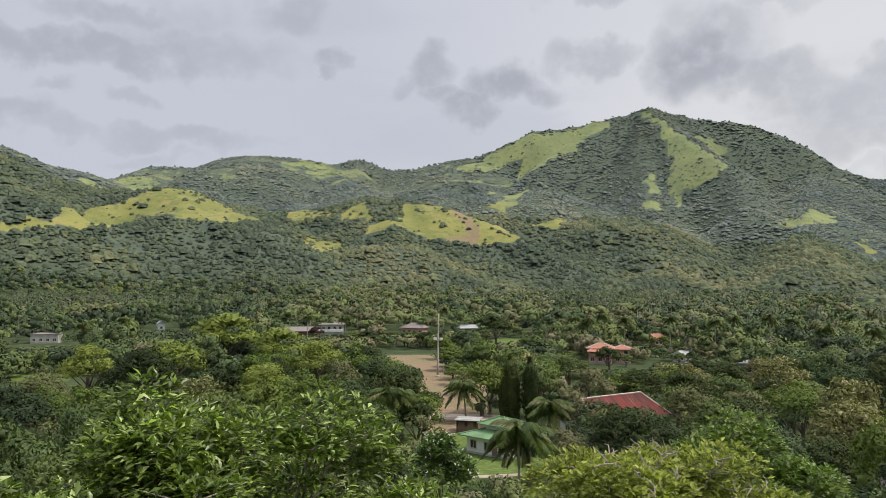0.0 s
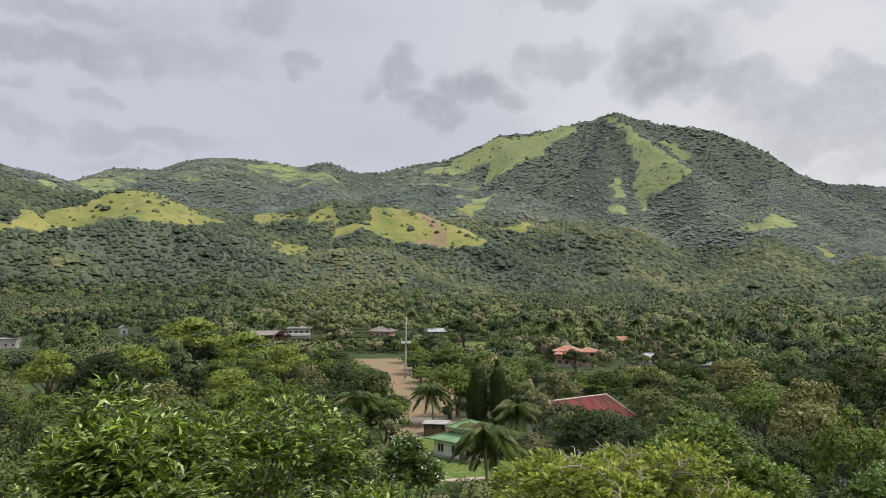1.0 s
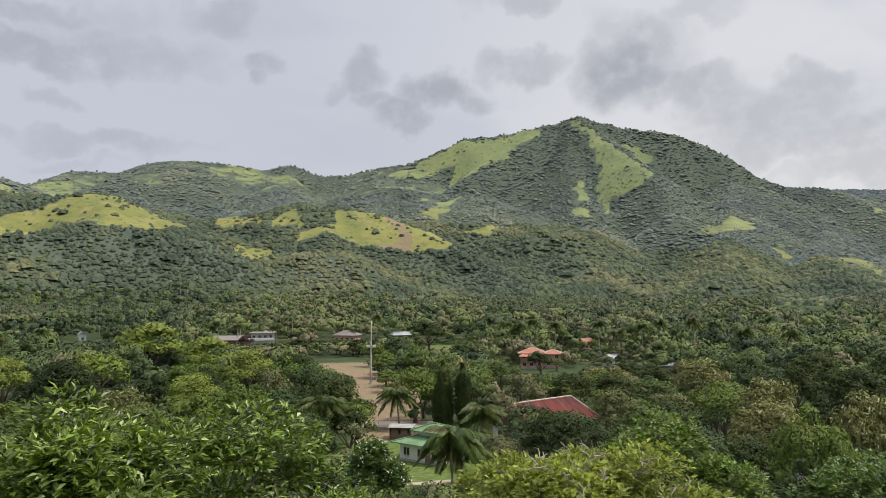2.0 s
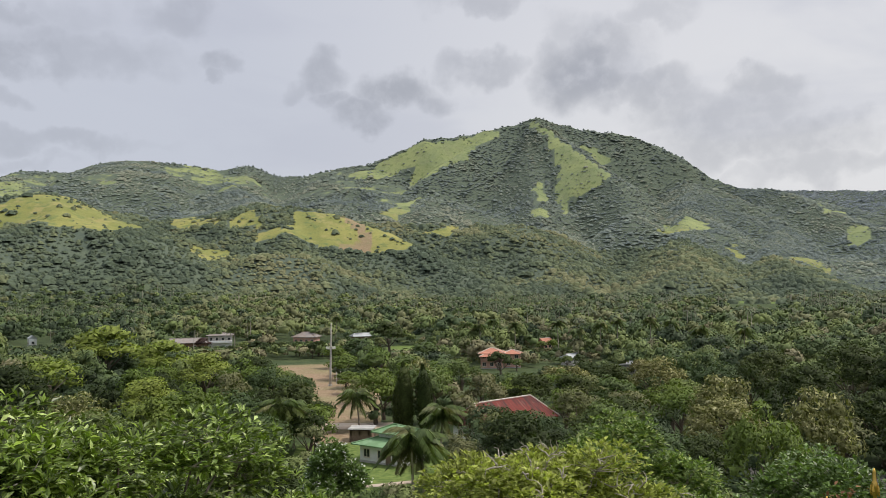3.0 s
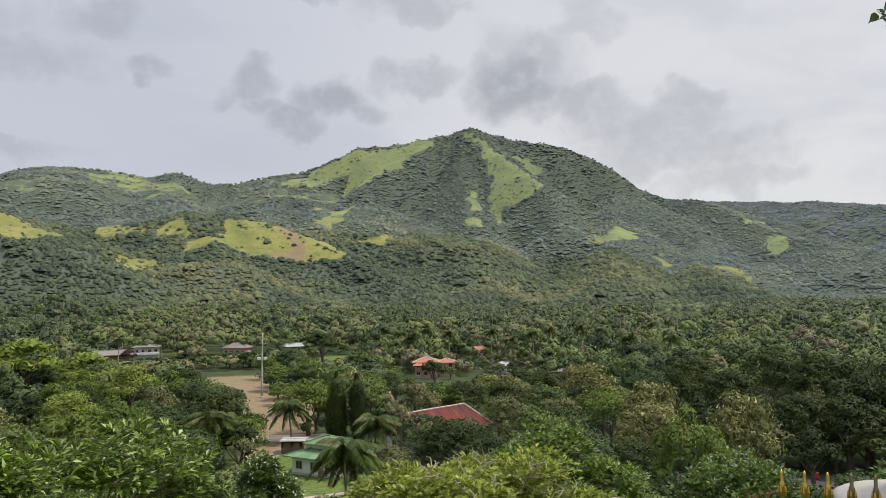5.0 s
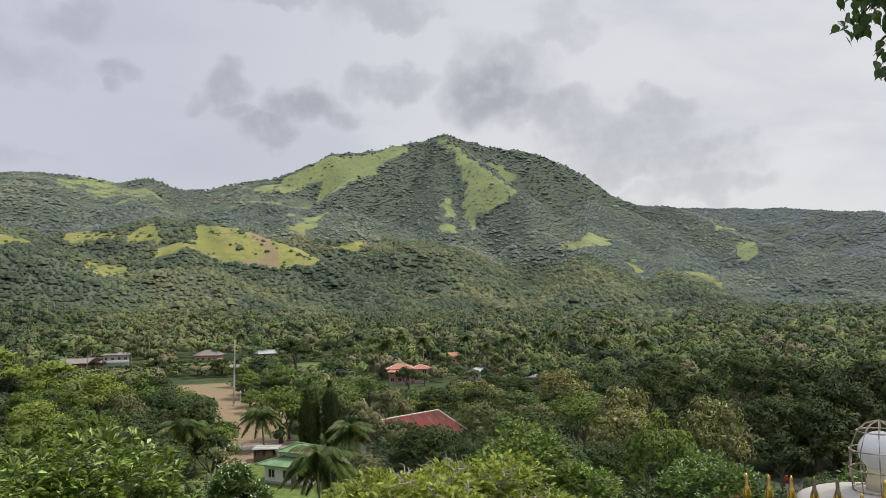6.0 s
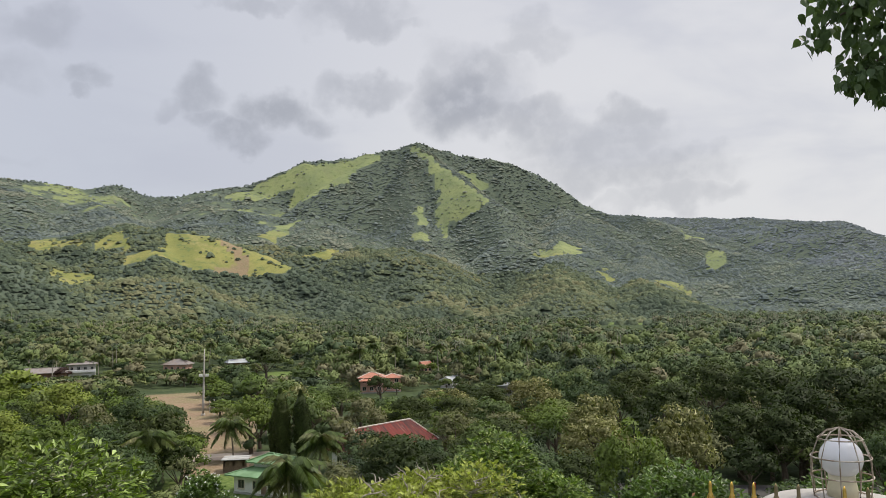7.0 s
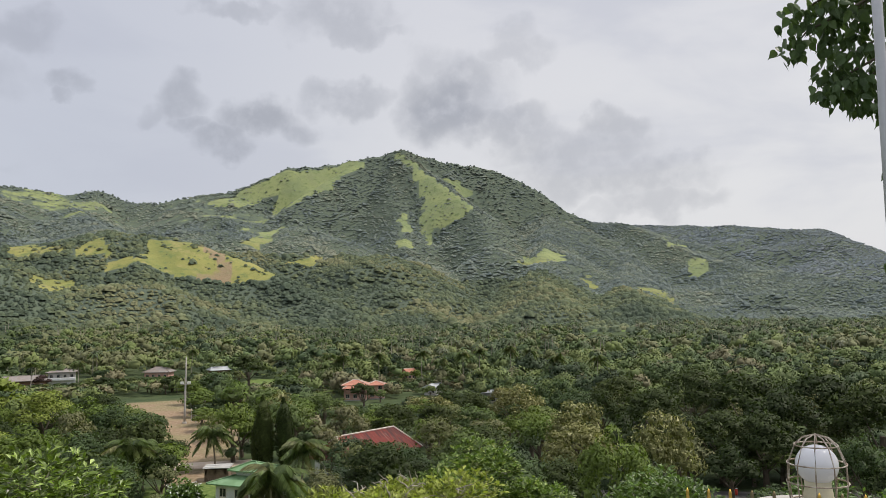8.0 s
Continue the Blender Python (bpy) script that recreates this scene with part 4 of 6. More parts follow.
# azimuth, distance, height, crown radius, kind
NAMED = [
    (2.9, 158, 11.5, 5.6, "light"), (3.5, 163, 8.5, 5.0, "light"), (23.3, 170, 12.5, 7.0, "olive"), (27.6, 132, 13, 6.2, "olive"), (30.4, 88, 14.5, 5.2, "light"), (33.6, 104, 14.5, 5.6, "olive"),
    (30.6, 190, 13, 7.5, "dark"), (35.8, 172, 16, 8.5, "dark"), (39.2, 160, 16, 8.5, "dark"), (41.5, 140, 15, 8, "dark"), (44.0, 150, 17, 9, "dark"), (47.0, 142, 16, 8.5, "dark"),
    (35.2, 128, 8, 5.0, "mixed"), (43.8, 140, 9, 6, "dark"), (47.5, 122, 9, 6, "dark"), (38.8, 139, 9, 6, "dark"), (41.3, 137, 9.5, 6, "dark"), (33.0, 150, 14, 7, "dark"), (27.5, 178, 11, 7, "mixed"),
    (-15.7, 245, 18.0, 12, "lime"), (-12.0, 225, 14.5, 9.5, "lime"), (-9.2, 195, 13, 8.5, "lime"), (-6.6, 172, 13, 7.5, "light"), (-19.2, 200, 13.5, 9, "lime"), (-21.2, 162, 15, 8.5, "dark"),
    (-4.9, 168, 12, 6.5, "mixed"), (-3.1, 148, 10.5, 5.0, "dark"), (-13.0, 152, 12, 8, "lime"), (-10.0, 140, 12, 7, "light"), (-7.0, 130, 11.5, 6, "mixed"), (-24.5, 190, 13.5, 8, "lime"),
    (-27.4, 165, 11, 7, "mixed"), (-29.6, 132, 13, 8, "mixed"), (-16.0, 120, 11, 7, "mixed"), (-5.0, 112, 10, 5, "mixed"), (-1.9, 124, 8.5, 4.2, "dark"), (-24.5, 118, 11, 7, "mixed"), (-20.5, 108, 9, 6, "light"), (-17.6, 134, 12, 6, "olive"),
    (15.3, 112, 7.0, 4.6, "dark"), (10.2, 114, 6.2, 4.6, "mixed"), (18.5, 200, 9, 6.5, "dark"), (20.2, 182, 10, 6, "dark"), (12.1, 236, 8.0, 4.6, "dark"), (17.6, 138, 10, 6, "mixed"),
    (20.4, 120, 11, 6.5, "dark"), (8.8, 108, 7.0, 4.6, "mixed"), (22.6, 100, 10.5, 5.5, "mixed"), (7.2, 186, 10, 6, "light"), (9.2, 196, 10, 6.5, "mixed"), (13.0, 168, 8, 6, "light"), (16.4, 176, 9, 6, "light"),
    (3.2, 232, 10, 6.5, "light"), (6.6, 250, 10, 7, "mixed"), (1.6, 300, 8.5, 7, "mixed"), (3.9, 318, 14, 8, "dark"), (5.4, 214, 9.5, 6, "mixed"), (-0.1, 268, 8, 5.5, "light"), (-9.3, 356, 6.5, 4.6, "plum"), (-1.2, 150, 6.5, 4.0, "dark"), (-2.6, 176, 9, 4.6, "mixed"), (0.9, 246, 7, 5.0, "light"), (-5.4, 318, 7.0, 6, "dark"), (-3.6, 330, 5.5, 5.0, "dark"), (-2.6, 318, 4.2, 4, "mixed"), (-1.2, 322, 4.5, 4.2, "dark"), (0.5, 236, 7.5, 5.5, "light"), (-6.5, 335, 6, 5, "mixed"), (2.4, 270, 8, 5.5, "mixed"),
    (26, 62, 10, 4.0, "mixed"), (29, 52, 8.5, 3.6, "dark"), (33, 60, 8, 3.8, "mixed"), (37, 66, 7, 3.6, "mixed"), (40.5, 58, 7, 3.5, "dark"), (44, 62, 8, 4, "mixed"), (48, 55, 9, 4, "mixed"), (36, 82, 6, 4, "dark"),
    (41, 85, 5, 3.8, "dark"), (45, 88, 7, 4.4, "dark"), (31.5, 76, 8, 4.2, "dark"), (24, 80, 8, 4.6, "dark"), (11.0, 124, 8.8, 4.0, "mixed"), (9.6, 130, 9.6, 3.8, "mixed"), (12.8, 122, 8.7, 3.8, "dark"), (14.2, 124, 8.1, 4.0, "mixed"), (11.9, 120, 8.5, 3.6, "mixed"), (13.5, 121, 8.2, 3.4, "dark"), (15.3, 121, 7.5, 3.6, "mixed"), (0.75, 216, 4.8, 5.0, "light"), (1.7, 186, 6.2, 4.4, "mixed"), (1.1, 204, 5.0, 4.4, "light"), (13.6, 120, 6.4, 4.2, "dark"), (15.6, 123, 6.4, 4.2, "mixed"), (40.2, 131, 12, 6.5, "dark"), (37.4, 133, 12, 6.5, "dark"), (34.6, 136, 11, 6, "dark"), (20, 72, 8.5, 4.4, "mixed"), (16, 78, 6, 4.2, "dark"), (11.5, 74, 5, 4.0, "mixed"), (8.4, 84, 4.5, 3.4, "mixed"),
    (16.95, 261, 4.4, 2.8, "mixed"), (17.8, 262, 4.8, 3.0, "dark"), (20.8, 235, 3.6, 2.6, "mixed"), (22.0, 232, 6, 3.4, "olive"), (11.9, 254, 4.6, 2.0, "plum"), (33.6, 128, 6.5, 4.2, "mixed"), (35.6, 129, 6.5, 4.4, "dark"), (37.6, 131, 6.2, 4.4, "mixed"), (39.4, 132, 6.6, 4.4, "dark"), (41.2, 133, 6.5, 4.4, "mixed"), (43.0, 134, 6.5, 4.4, "dark"), (-1.9, 172, 5.0, 3.4, "mixed"), (-0.9, 165, 3.2, 3.0, "dark"), (13.3, 253, 4.2, 2.6, "mixed"), (15.1, 321, 5.0, 2.8, "mixed"), (15.9, 322, 5.4, 3.0, "light"),
    (-26, 70, 12, 5, "mixed"), (-20, 62, 11, 5, "dark"), (-14, 66, 10, 5, "mixed"), (-8, 72, 8.5, 4.6, "mixed"), (-4.2, 90, 7.5, 4.2, "dark"), (-29.5, 90, 13, 6, "mixed"),
]


def plant_valley():
    rng = np.random.default_rng(31)
    # the hall keeps its own ground
    taken = [(*spot(12.3, 140), 11.0)]
    for az, d, h, r, kind in NAMED:
        x, y = spot(az, d)
        tree(kind, x, y, h, r, rng)
        taken.append((x, y, r))
    # bushes close before the houses
    for a0, a1, d0, d1, count in ((-12.5, 4.0, 332, 366, 34), (-3.6, 0.2, 296, 325, 9), (8.6, 10.3, 214, 250, 6), (13.9, 18.6, 214, 250, 14), (13.8, 17.6, 285, 322, 9), (19.6, 23.0, 205, 232, 8), (-29.5, -25.0, 330, 368, 9)):
        for k in range(count):
            d = rng.uniform(d0, d1)
            px, py = spot(a0 + (a1 - a0) * (k + rng.random()) / count, d)
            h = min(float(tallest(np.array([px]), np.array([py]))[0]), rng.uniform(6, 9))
            if h > 1.5:
                r = min(max(h * 0.62, 2.6), rng.uniform(3, 4.6))
                tree("dark" if rng.random() < 0.4 else "mixed", px, py, h, r, rng, "leafy green bush close to the houses")
                taken.append((px, py, r))
    x, y = jittered(rng, 11.8, -33, 51, 92, 212)
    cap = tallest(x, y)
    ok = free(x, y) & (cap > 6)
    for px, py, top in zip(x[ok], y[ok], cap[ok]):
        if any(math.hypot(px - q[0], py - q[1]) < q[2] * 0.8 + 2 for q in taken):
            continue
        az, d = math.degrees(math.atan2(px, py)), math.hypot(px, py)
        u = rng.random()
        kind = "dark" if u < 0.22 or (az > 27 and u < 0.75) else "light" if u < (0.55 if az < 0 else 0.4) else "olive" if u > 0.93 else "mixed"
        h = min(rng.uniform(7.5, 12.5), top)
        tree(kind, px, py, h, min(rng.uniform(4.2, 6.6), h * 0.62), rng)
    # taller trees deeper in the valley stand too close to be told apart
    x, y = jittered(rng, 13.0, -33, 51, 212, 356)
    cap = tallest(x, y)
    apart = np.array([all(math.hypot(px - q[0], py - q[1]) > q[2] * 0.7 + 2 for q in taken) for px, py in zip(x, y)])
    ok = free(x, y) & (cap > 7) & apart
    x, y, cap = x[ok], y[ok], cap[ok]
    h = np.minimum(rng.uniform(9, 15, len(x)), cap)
    r = np.minimum(rng.uniform(4.4, 8.0, len(x)), h * 0.6)
    temps = [crown(rng, 16, 800, 0.092, 1.12, 1, 0.66, 0.5, (0.22, 0.4)) for _ in range(6)]
    tint = np.clip(np.choose(rng.integers(0, 4, len(x)), (0.12, 0.35, 0.62, 0.72)) + rng.normal(0, 0.07, len(x)) + 0.22 * (rng.random(len(x)) < 0.12), 0, 1)
    v, f, n, t = scatter(temps, np.stack([x, y, land(x, y) + h - r * 2.05], 1), r, rng.uniform(0, 6.3, len(x)), tint, rng)
    tagged(new("valley_wood", mesh_of("valley_wood", v, f, LEAF_MID, True, n, tint=t)), "tall green trees standing close together in the valley", "wood", kind="stuff")


plant_valley()


def columnar_tree(az, d, h, r, lean):
    """A narrow mast tree with drooping dark leaves."""
    rng = np.random.default_rng(int(h * 100))
    n = 2200
    z = rng.random(n) ** 0.9
    a = rng.uniform(0, 6.283, n)
    rad = (0.35 + 0.65 * np.sin(np.clip(z * 1.15, 0, 1) * math.pi) ** 0.6) * rng.uniform(0.7, 1.05, n) * np.where(z > 0.85, (1 - z) / 0.15 * 0.8 + 0.2, 1)
    at = np.stack([np.cos(a) * rad * r, np.sin(a) * rad * r, 0.8 + z * (h - 0.8)], 1)
    v2, f2 = ICO[2]
    v, f, normals = join([sprays(rng, at, np.stack([np.cos(a), np.sin(a), np.full(n, -0.2)], 1), 0.34, 0.5), (v2 * [r * 0.72, r * 0.72, h * 0.46] + [0, 0, h * 0.52], f2, v2)])
    x, y = spot(az, d)
    ob = thing("columnar_tree", "tall narrow dark green mast tree with drooping leaves", "tree", pose(x, y, land_at(x, y), 0, lean, 0), "mast trees")
    under(new("crown", mesh_of("columnar_crown", v, f, LEAF_DARK, True, normals)), ob)
    part("trunk", tube([(0, 0, -0.2), (0, 0, h * 0.5)], [0.22, 0.14], 7), BARK, ob)


columnar_tree(5.2, 146, 13.6, 1.75, -3)
columnar_tree(6.55, 145, 13.1, 1.8, -2)
columnar_tree(4.6, 148, 10.6, 1.5, 2)


def palm(az, d, top, r, rng, fronds=30, lean=4.0, label="coconut palm with arching green fronds"):
    x, y = spot(az, d)
    z = land_at(x, y)
    h = top - z
    ob = thing("coconut_palm", label, "palm", pose(x, y, z, 0, 0, rng.uniform(0, 360)), "coconut palms")
    lean = math.tan(radians(lean)) * h
    bm = tube([(-lean, 0, -0.3), (-lean * 0.75, 0, h * 0.3), (-lean * 0.3, 0, h * 0.7), (0, 0, h)], [0.26, 0.17, 0.14, 0.12], 8)
    part("trunk", bm, TWIG, ob, "slender grey palm trunk", smooth=True)
    for k in range(fronds):
        v, f = FRONDS[k % len(FRONDS)]
        o = under(new("frond", v), ob)
        o.matrix_basis = pose(0, 0, h, 0, 0, k * 137.5 + rng.uniform(-15, 15)) @ Matrix.Diagonal((r, r, r, 1)) @ pose(0, 0, 0, 0, rng.uniform(-18, 18), 0)
    bm = bmesh.new()
    for k in range(7):
        a = k * 0.9
        bmesh.ops.create_icosphere(bm, subdivisions=1, radius=0.16, matrix=Matrix.Translation((0.3 * math.cos(a), 0.3 * math.sin(a), h - 0.35 - 0.1 * (k % 2))))
    part("coconuts", bm, BARK, ob, "cluster of coconuts")


def frond_mesh(lift, cuts, seed):
    """One frond along x: rib with narrow leaflets hanging to both sides."""
    rng = np.random.default_rng(seed)
    s = np.linspace(0.05, 1, cuts + 1)
    rib = np.stack([s * math.cos(lift * 0.75), 0.03 * np.sin(s * 4 + seed), lift * 0.8 * s - (0.62 + 0.25 * lift) * s * s], 1)
    v, f = [], []
    for i in range(cuts):
        v += [rib[i] + [0, -0.012, 0], rib[i] + [0, 0.012, 0], rib[i + 1] + [0, 0.012, 0], rib[i + 1] + [0, -0.012, 0]]
        j = len(v) - 4
        f += [(j, j + 1, j + 2), (j, j + 2, j + 3)]
        for sign in (-1, 1):
            for half in (0.0, 0.5):
                root = rib[i] + (rib[i + 1] - rib[i]) * half
                long = 0.35 * (1 - 0.75 * (s[i] - 0.35) ** 2 * 2.2) * rng.uniform(0.85, 1.1)
                tip = root + np.array([long * 0.55, sign * long * 0.72, -long * rng.uniform(0.35, 0.85)])
                side = np.array([0.055, 0, 0])
                j = len(v)
                v += [root - side * 0.6, root + side, tip]
                f.append((j, j + 1, j + 2) if sign > 0 else (j + 1, j, j + 2))
    return mesh_of("frond", np.array(v), np.array(f), LEAF_PALM)


FRONDS = [(frond_mesh(l, 14, k), None) for k, l in enumerate((1.25, 0.15, 0.8, -0.25, 1.0, 0.45))]
_rp = np.random.default_rng(77)
for az, d, top, r in ((1.5, 152, 6.9, 4.3), (7.8, 126, 7.4, 4.4), (5.5, 100, 8.4, 5.0), (6.2, 104, 7.0, 4.6), (-3.9, 124, 9.3, 4.4), (-3.0, 136, 7.5, 3.6), (3.9, 172, 7.0, 3.0), (-7.2, 352, 10.5, 3.8),
                      (10.6, 292, 12.5, 3.8), (9.6, 300, 13, 3.6), (11.6, 306, 13.5, 3.6), (13.2, 300, 12.5, 3.5), (17.8, 276, 11.5, 3.6), (19.4, 288, 13, 3.8), (20.6, 300, 13.5, 3.6), (16.3, 300, 13, 3.6),
                      (22.9, 300, 14, 3.8), (24.3, 290, 13.5, 3.6), (-9.9, 350, 11, 3.6), (-6.3, 396, 12, 3.8), (0.1, 410, 12, 3.6), (26.3, 262, 13, 3.7), (29.2, 250, 13, 3.6), (-22.5, 300, 13, 3.8), (-25.0, 290, 12, 3.6)):
    palm(az, d, top, r, _rp, lean=_rp.uniform(-6, 8))


# ---- houses and yard ----
WALL_WHITE = plain("white_limewashed_wall", (0.74, 0.74, 0.72), 0.85, vary=0.1, scale=0.6)
WALL_PINK = plain("faded_pink_wall", (0.55, 0.33, 0.27), 0.85, vary=0.15, scale=0.6)
WALL_GREY = plain("bare_cement_wall", (0.40, 0.39, 0.36), 0.9, vary=0.2, scale=0.5)
WALL_BROWN = plain("brown_boarded_wall", (0.22, 0.13, 0.085), 0.85, vary=0.25, scale=0.8)
ROOF_GREEN = plain("green_painted_sheet_roof", (0.13, 0.235, 0.10), 0.5, vary=0.14, scale=0.5, second=(0.17, 0.28, 0.14))
ROOF_GREY = plain("weathered_grey_sheet_roof", (0.26, 0.23, 0.21), 0.75, vary=0.22, scale=0.4, second=(0.20, 0.165, 0.14))
ROOF_PALE = plain("pale_zinc_roof", (0.40, 0.41, 0.41), 0.55, vary=0.12, scale=0.4)
ROOF_ORANGE = plain("orange_clay_roof", (0.40, 0.17, 0.11), 0.8, vary=0.2, scale=0.7)
GLASS = plain("dark_window_glass", (0.03, 0.035, 0.04), 0.15, vary=0.1, spec=0.6)
TRIM = plain("pale_cement_trim", (0.58, 0.52, 0.44), 0.85, vary=0.15, scale=1.0)
TIMBER = plain("weathered_timber", (0.20, 0.14, 0.10), 0.9, vary=0.3, scale=1.5)
CONCRETE = plain("weathered_pale_concrete", (0.44, 0.41, 0.37), 0.85, vary=0.16, scale=1.6, relief=0.004, second=(0.36, 0.335, 0.30))
STEEL = plain("galvanised_grey_steel", (0.50, 0.50, 0.50), 0.45, 0.6, vary=0.12, scale=2.0)


def tile_material():
    m, n, bsdf, out = surface("mossy_red_clay_tiles")
    p = n.add("ShaderNodeTexCoord").outputs["Object"]
    broad, fine = n.noise(p, 0.35, 5, 0.65), n.noise(p, 2.5, 4, 0.6)
    streak = n.noise(n.vec("MULTIPLY", p, (1.6, 0.25, 0.25)), 1.0, 4, 0.6)
    c = n.mix(n.span(streak, 0.4, 0.62), (0.15, 0.024, 0.016), (0.055, 0.017, 0.014))
    c = n.mix(n.span(n.noise(n.vec("MULTIPLY", p, (2.6, 0.3, 0.3)), 1.0, 4, 0.6), 0.56, 0.68, 0.0, 0.55), c, (0.24, 0.13, 0.11))
    c = n.mix(n.span(broad, 0.55, 0.7, 0.0, 0.5), c, (0.16, 0.06, 0.045))
    c = n.mix(n.span(fine, 0.55, 0.75, 0.0, 0.6), c, (0.13, 0.07, 0.055))
    n.put(bsdf.inputs["Base Color"], c)
    bsdf.inputs["Roughness"].default_value = 0.9
    return m


ROOF_TILE = tile_material()


def roof(parent, w, d, z, rise, over, material, hip=1.0, ridge=None, name="roof", thick=0.16, at=(0, 0)):
    """A hipped (hip 1) or gabled (hip 0) roof with real thickness on a w by d plan."""
    a, b = w / 2 + over, d / 2 + over
    run = (b if a >= b else a) * hip
    cx, cy = at
    bm = bmesh.new()
    lo = [bm.verts.new((cx + sx * a, cy + sy * b, z)) for sx, sy in ((-1, -1), (1, -1), (1, 1), (-1, 1))]
    hi = [bm.verts.new((v.co.x, v.co.y, z - thick)) for v in lo]
    ra, rb = (a - run, 0) if a >= b else (0, b - run)
    r0, r1 = bm.verts.new((cx - ra, cy - rb, z + rise)), bm.verts.new((cx + ra, cy + rb, z + rise))
    if a >= b:
        faces = [(lo[0], lo[1], r1, r0), (lo[2], lo[3], r0, r1), (lo[1], lo[2], r1), (lo[3], lo[0], r0)]
    else:
        faces = [(lo[1], lo[2], r1, r0), (lo[3], lo[0], r0, r1), (lo[0], lo[1], r0), (lo[2], lo[3], r1)]
    for f in faces:
        bm.faces.new(f)
    for k in range(4):
        bm.faces.new((hi[k], hi[(k + 1) % 4], lo[(k + 1) % 4], lo[k]))
    bm.faces.new(hi[::-1])
    ob = part(name, bm, material, parent)
    bm = tube([(cx - ra, cy - rb, z + rise + 0.05), (cx + ra, cy + rb, z + rise + 0.05)], 0.14, 6)
    if hip:
        for s, e in ((-1, (-ra, -rb)), (1, (ra, rb))):
            corners = ((s * a, -b), (s * a, b)) if a >= b else ((-a, s * b), (a, s * b))
            for q in corners:
                tube([(cx + q[0], cy + q[1], z + 0.05), (cx + e[0], cy + e[1], z + rise + 0.05)], 0.12, 6, bm)
    part("ridge_cap", bm, TRIM if material in (ROOF_TILE, ROOF_ORANGE) else material, ob, "pale mortared ridge caps" if material in (ROOF_TILE, ROOF_ORANGE) else "")
    return ob


def window(parent, x, y, z, w, h, facing, tall=False):
    """A recessed window: frame, pane and sill; facing 'f' front, 'l' left, 'r' right."""
    turn = {"f": 0, "l": -90, "r": 90}[facing]
    m = pose(x, y, z, 0, 0, turn)
    bm = bmesh.new()
    t = 0.09
    for x0, x1, z0, z1 in ((-w / 2 - t, w / 2 + t, h, h + t), (-w / 2 - t, w / 2 + t, -t, 0), (-w / 2 - t, -w / 2, 0, h), (w / 2, w / 2 + t, 0, h), (-0.03, 0.03, 0, h)):
        box(x0, x1, -0.07, 0.05, z0, z1, bm=bm)
    ob = part("window", bm, TRIM, parent, m=m)
    part("pane", box(-w / 2, w / 2, -0.02, 0.04, 0, h), GLASS, ob, "dark glass pane")
    part("sill", box(-w / 2 - 0.15, w / 2 + 0.15, -0.16, 0.04, -t - 0.07, -t), TRIM, ob)
    return ob


def house(label, az, dist, turn, w, d, h, wall, cover, rise=1.8, over=0.7, hip=1.0, storeys=1, windows=3, drop=0.0, name="house"):
    x, y = spot(az, dist)
    ob = thing(name, label, "house", pose(x, y, land_at(x, y) + drop, 0, 0, turn))
    part("wall", box(-w / 2, w / 2, -d / 2, d / 2, -0.5, h), wall, ob)
    part("plinth", box(-w / 2 - 0.06, w / 2 + 0.06, -d / 2 - 0.06, d / 2 + 0.06, -0.5, 0.35), WALL_GREY, ob, "grey cement plinth")
    roof(ob, w, d, h + 0.16, rise, over, cover, hip)
    for s in range(storeys):
        base = 0.95 + s * h / storeys
        for k in range(windows):
            window(ob, -w / 2 + w * (k + 0.5) / windows, -d / 2, base, 1.1, 1.15, "f")
        for k in range(2):
            window(ob, -w / 2, -d / 2 + d * (k + 0.5) / 2, base, 1.0, 1.15, "l")
    return ob


# white house under the green two-tier roof
green = house("white single-storey house with a green sheet roof beside coconut palms", 4.35, 124.5, -42, 8.4, 7.6, 2.75, WALL_WHITE, ROOF_GREEN, 1.35, 1.0, 1.0, 1, 3)
part("upper_wall", box(-2.1, 2.1, -1.7, 1.7, 3.4, 4.55), WALL_WHITE, green)
roof(green, 4.2, 3.4, 4.6, 1.0, 0.9, ROOF_GREEN, 1.0, name="upper_roof")
part("door", box(-0.5, 0.5, -3.86, -3.78, 0.05, 2.1, 0.02), TIMBER, green, "dark wooden door", m=pose(1.45, 0, 0))

# long hall under old red tiles
hall = house("long hall with a mossy red clay tile roof among trees", 12.3, 140, 33, 17.5, 7.6, 3.1, WALL_WHITE, ROOF_TILE, 3.5, 1.0, 0.55, 1, 5, 0.5)

# two-storey house with its low wing
big = house("grey two-storey house with a flat overhanging roof and white lower wall", -8.15, 374, 6, 10.5, 8, 6.2, WALL_GREY, ROOF_GREY, 1.1, 1.0, 1.0, 2, 4)
part("balcony", box(-5.4, 5.4, -5.4, -4.0, 2.9, 3.9, 0.03), WALL_WHITE, big, "white balcony front")
part("porch_wall", box(-5.3, 5.3, -4.14, -4.0, 0.35, 2.8), WALL_WHITE, big, "white lower wall")
house("low house wing with a long brown-grey sheet roof", -10.35, 372, 6, 17, 7, 3.3, WALL_BROWN, ROOF_GREY, 1.9, 1.0, 0.4, 1, 5)
house("bungalow with a grey hipped roof and red-brown walls", -2.1, 392, -18, 11, 8, 3.2, WALL_PINK, ROOF_GREY, 2.3, 1.0, 1.0, 1, 4)
house("small house with a pale grey sheet roof", 1.9, 392, 12, 9, 6.5, 3.0, WALL_BROWN, ROOF_PALE, 1.4, 0.8, 0.3, 1, 3)
villa = house("faded pink two-storey villa with tiered orange tile roofs", 11.5, 262, -14, 7.4, 6, 5.0, WALL_PINK, ROOF_ORANGE, 1.5, 0.9, 1.0, 2, 3)
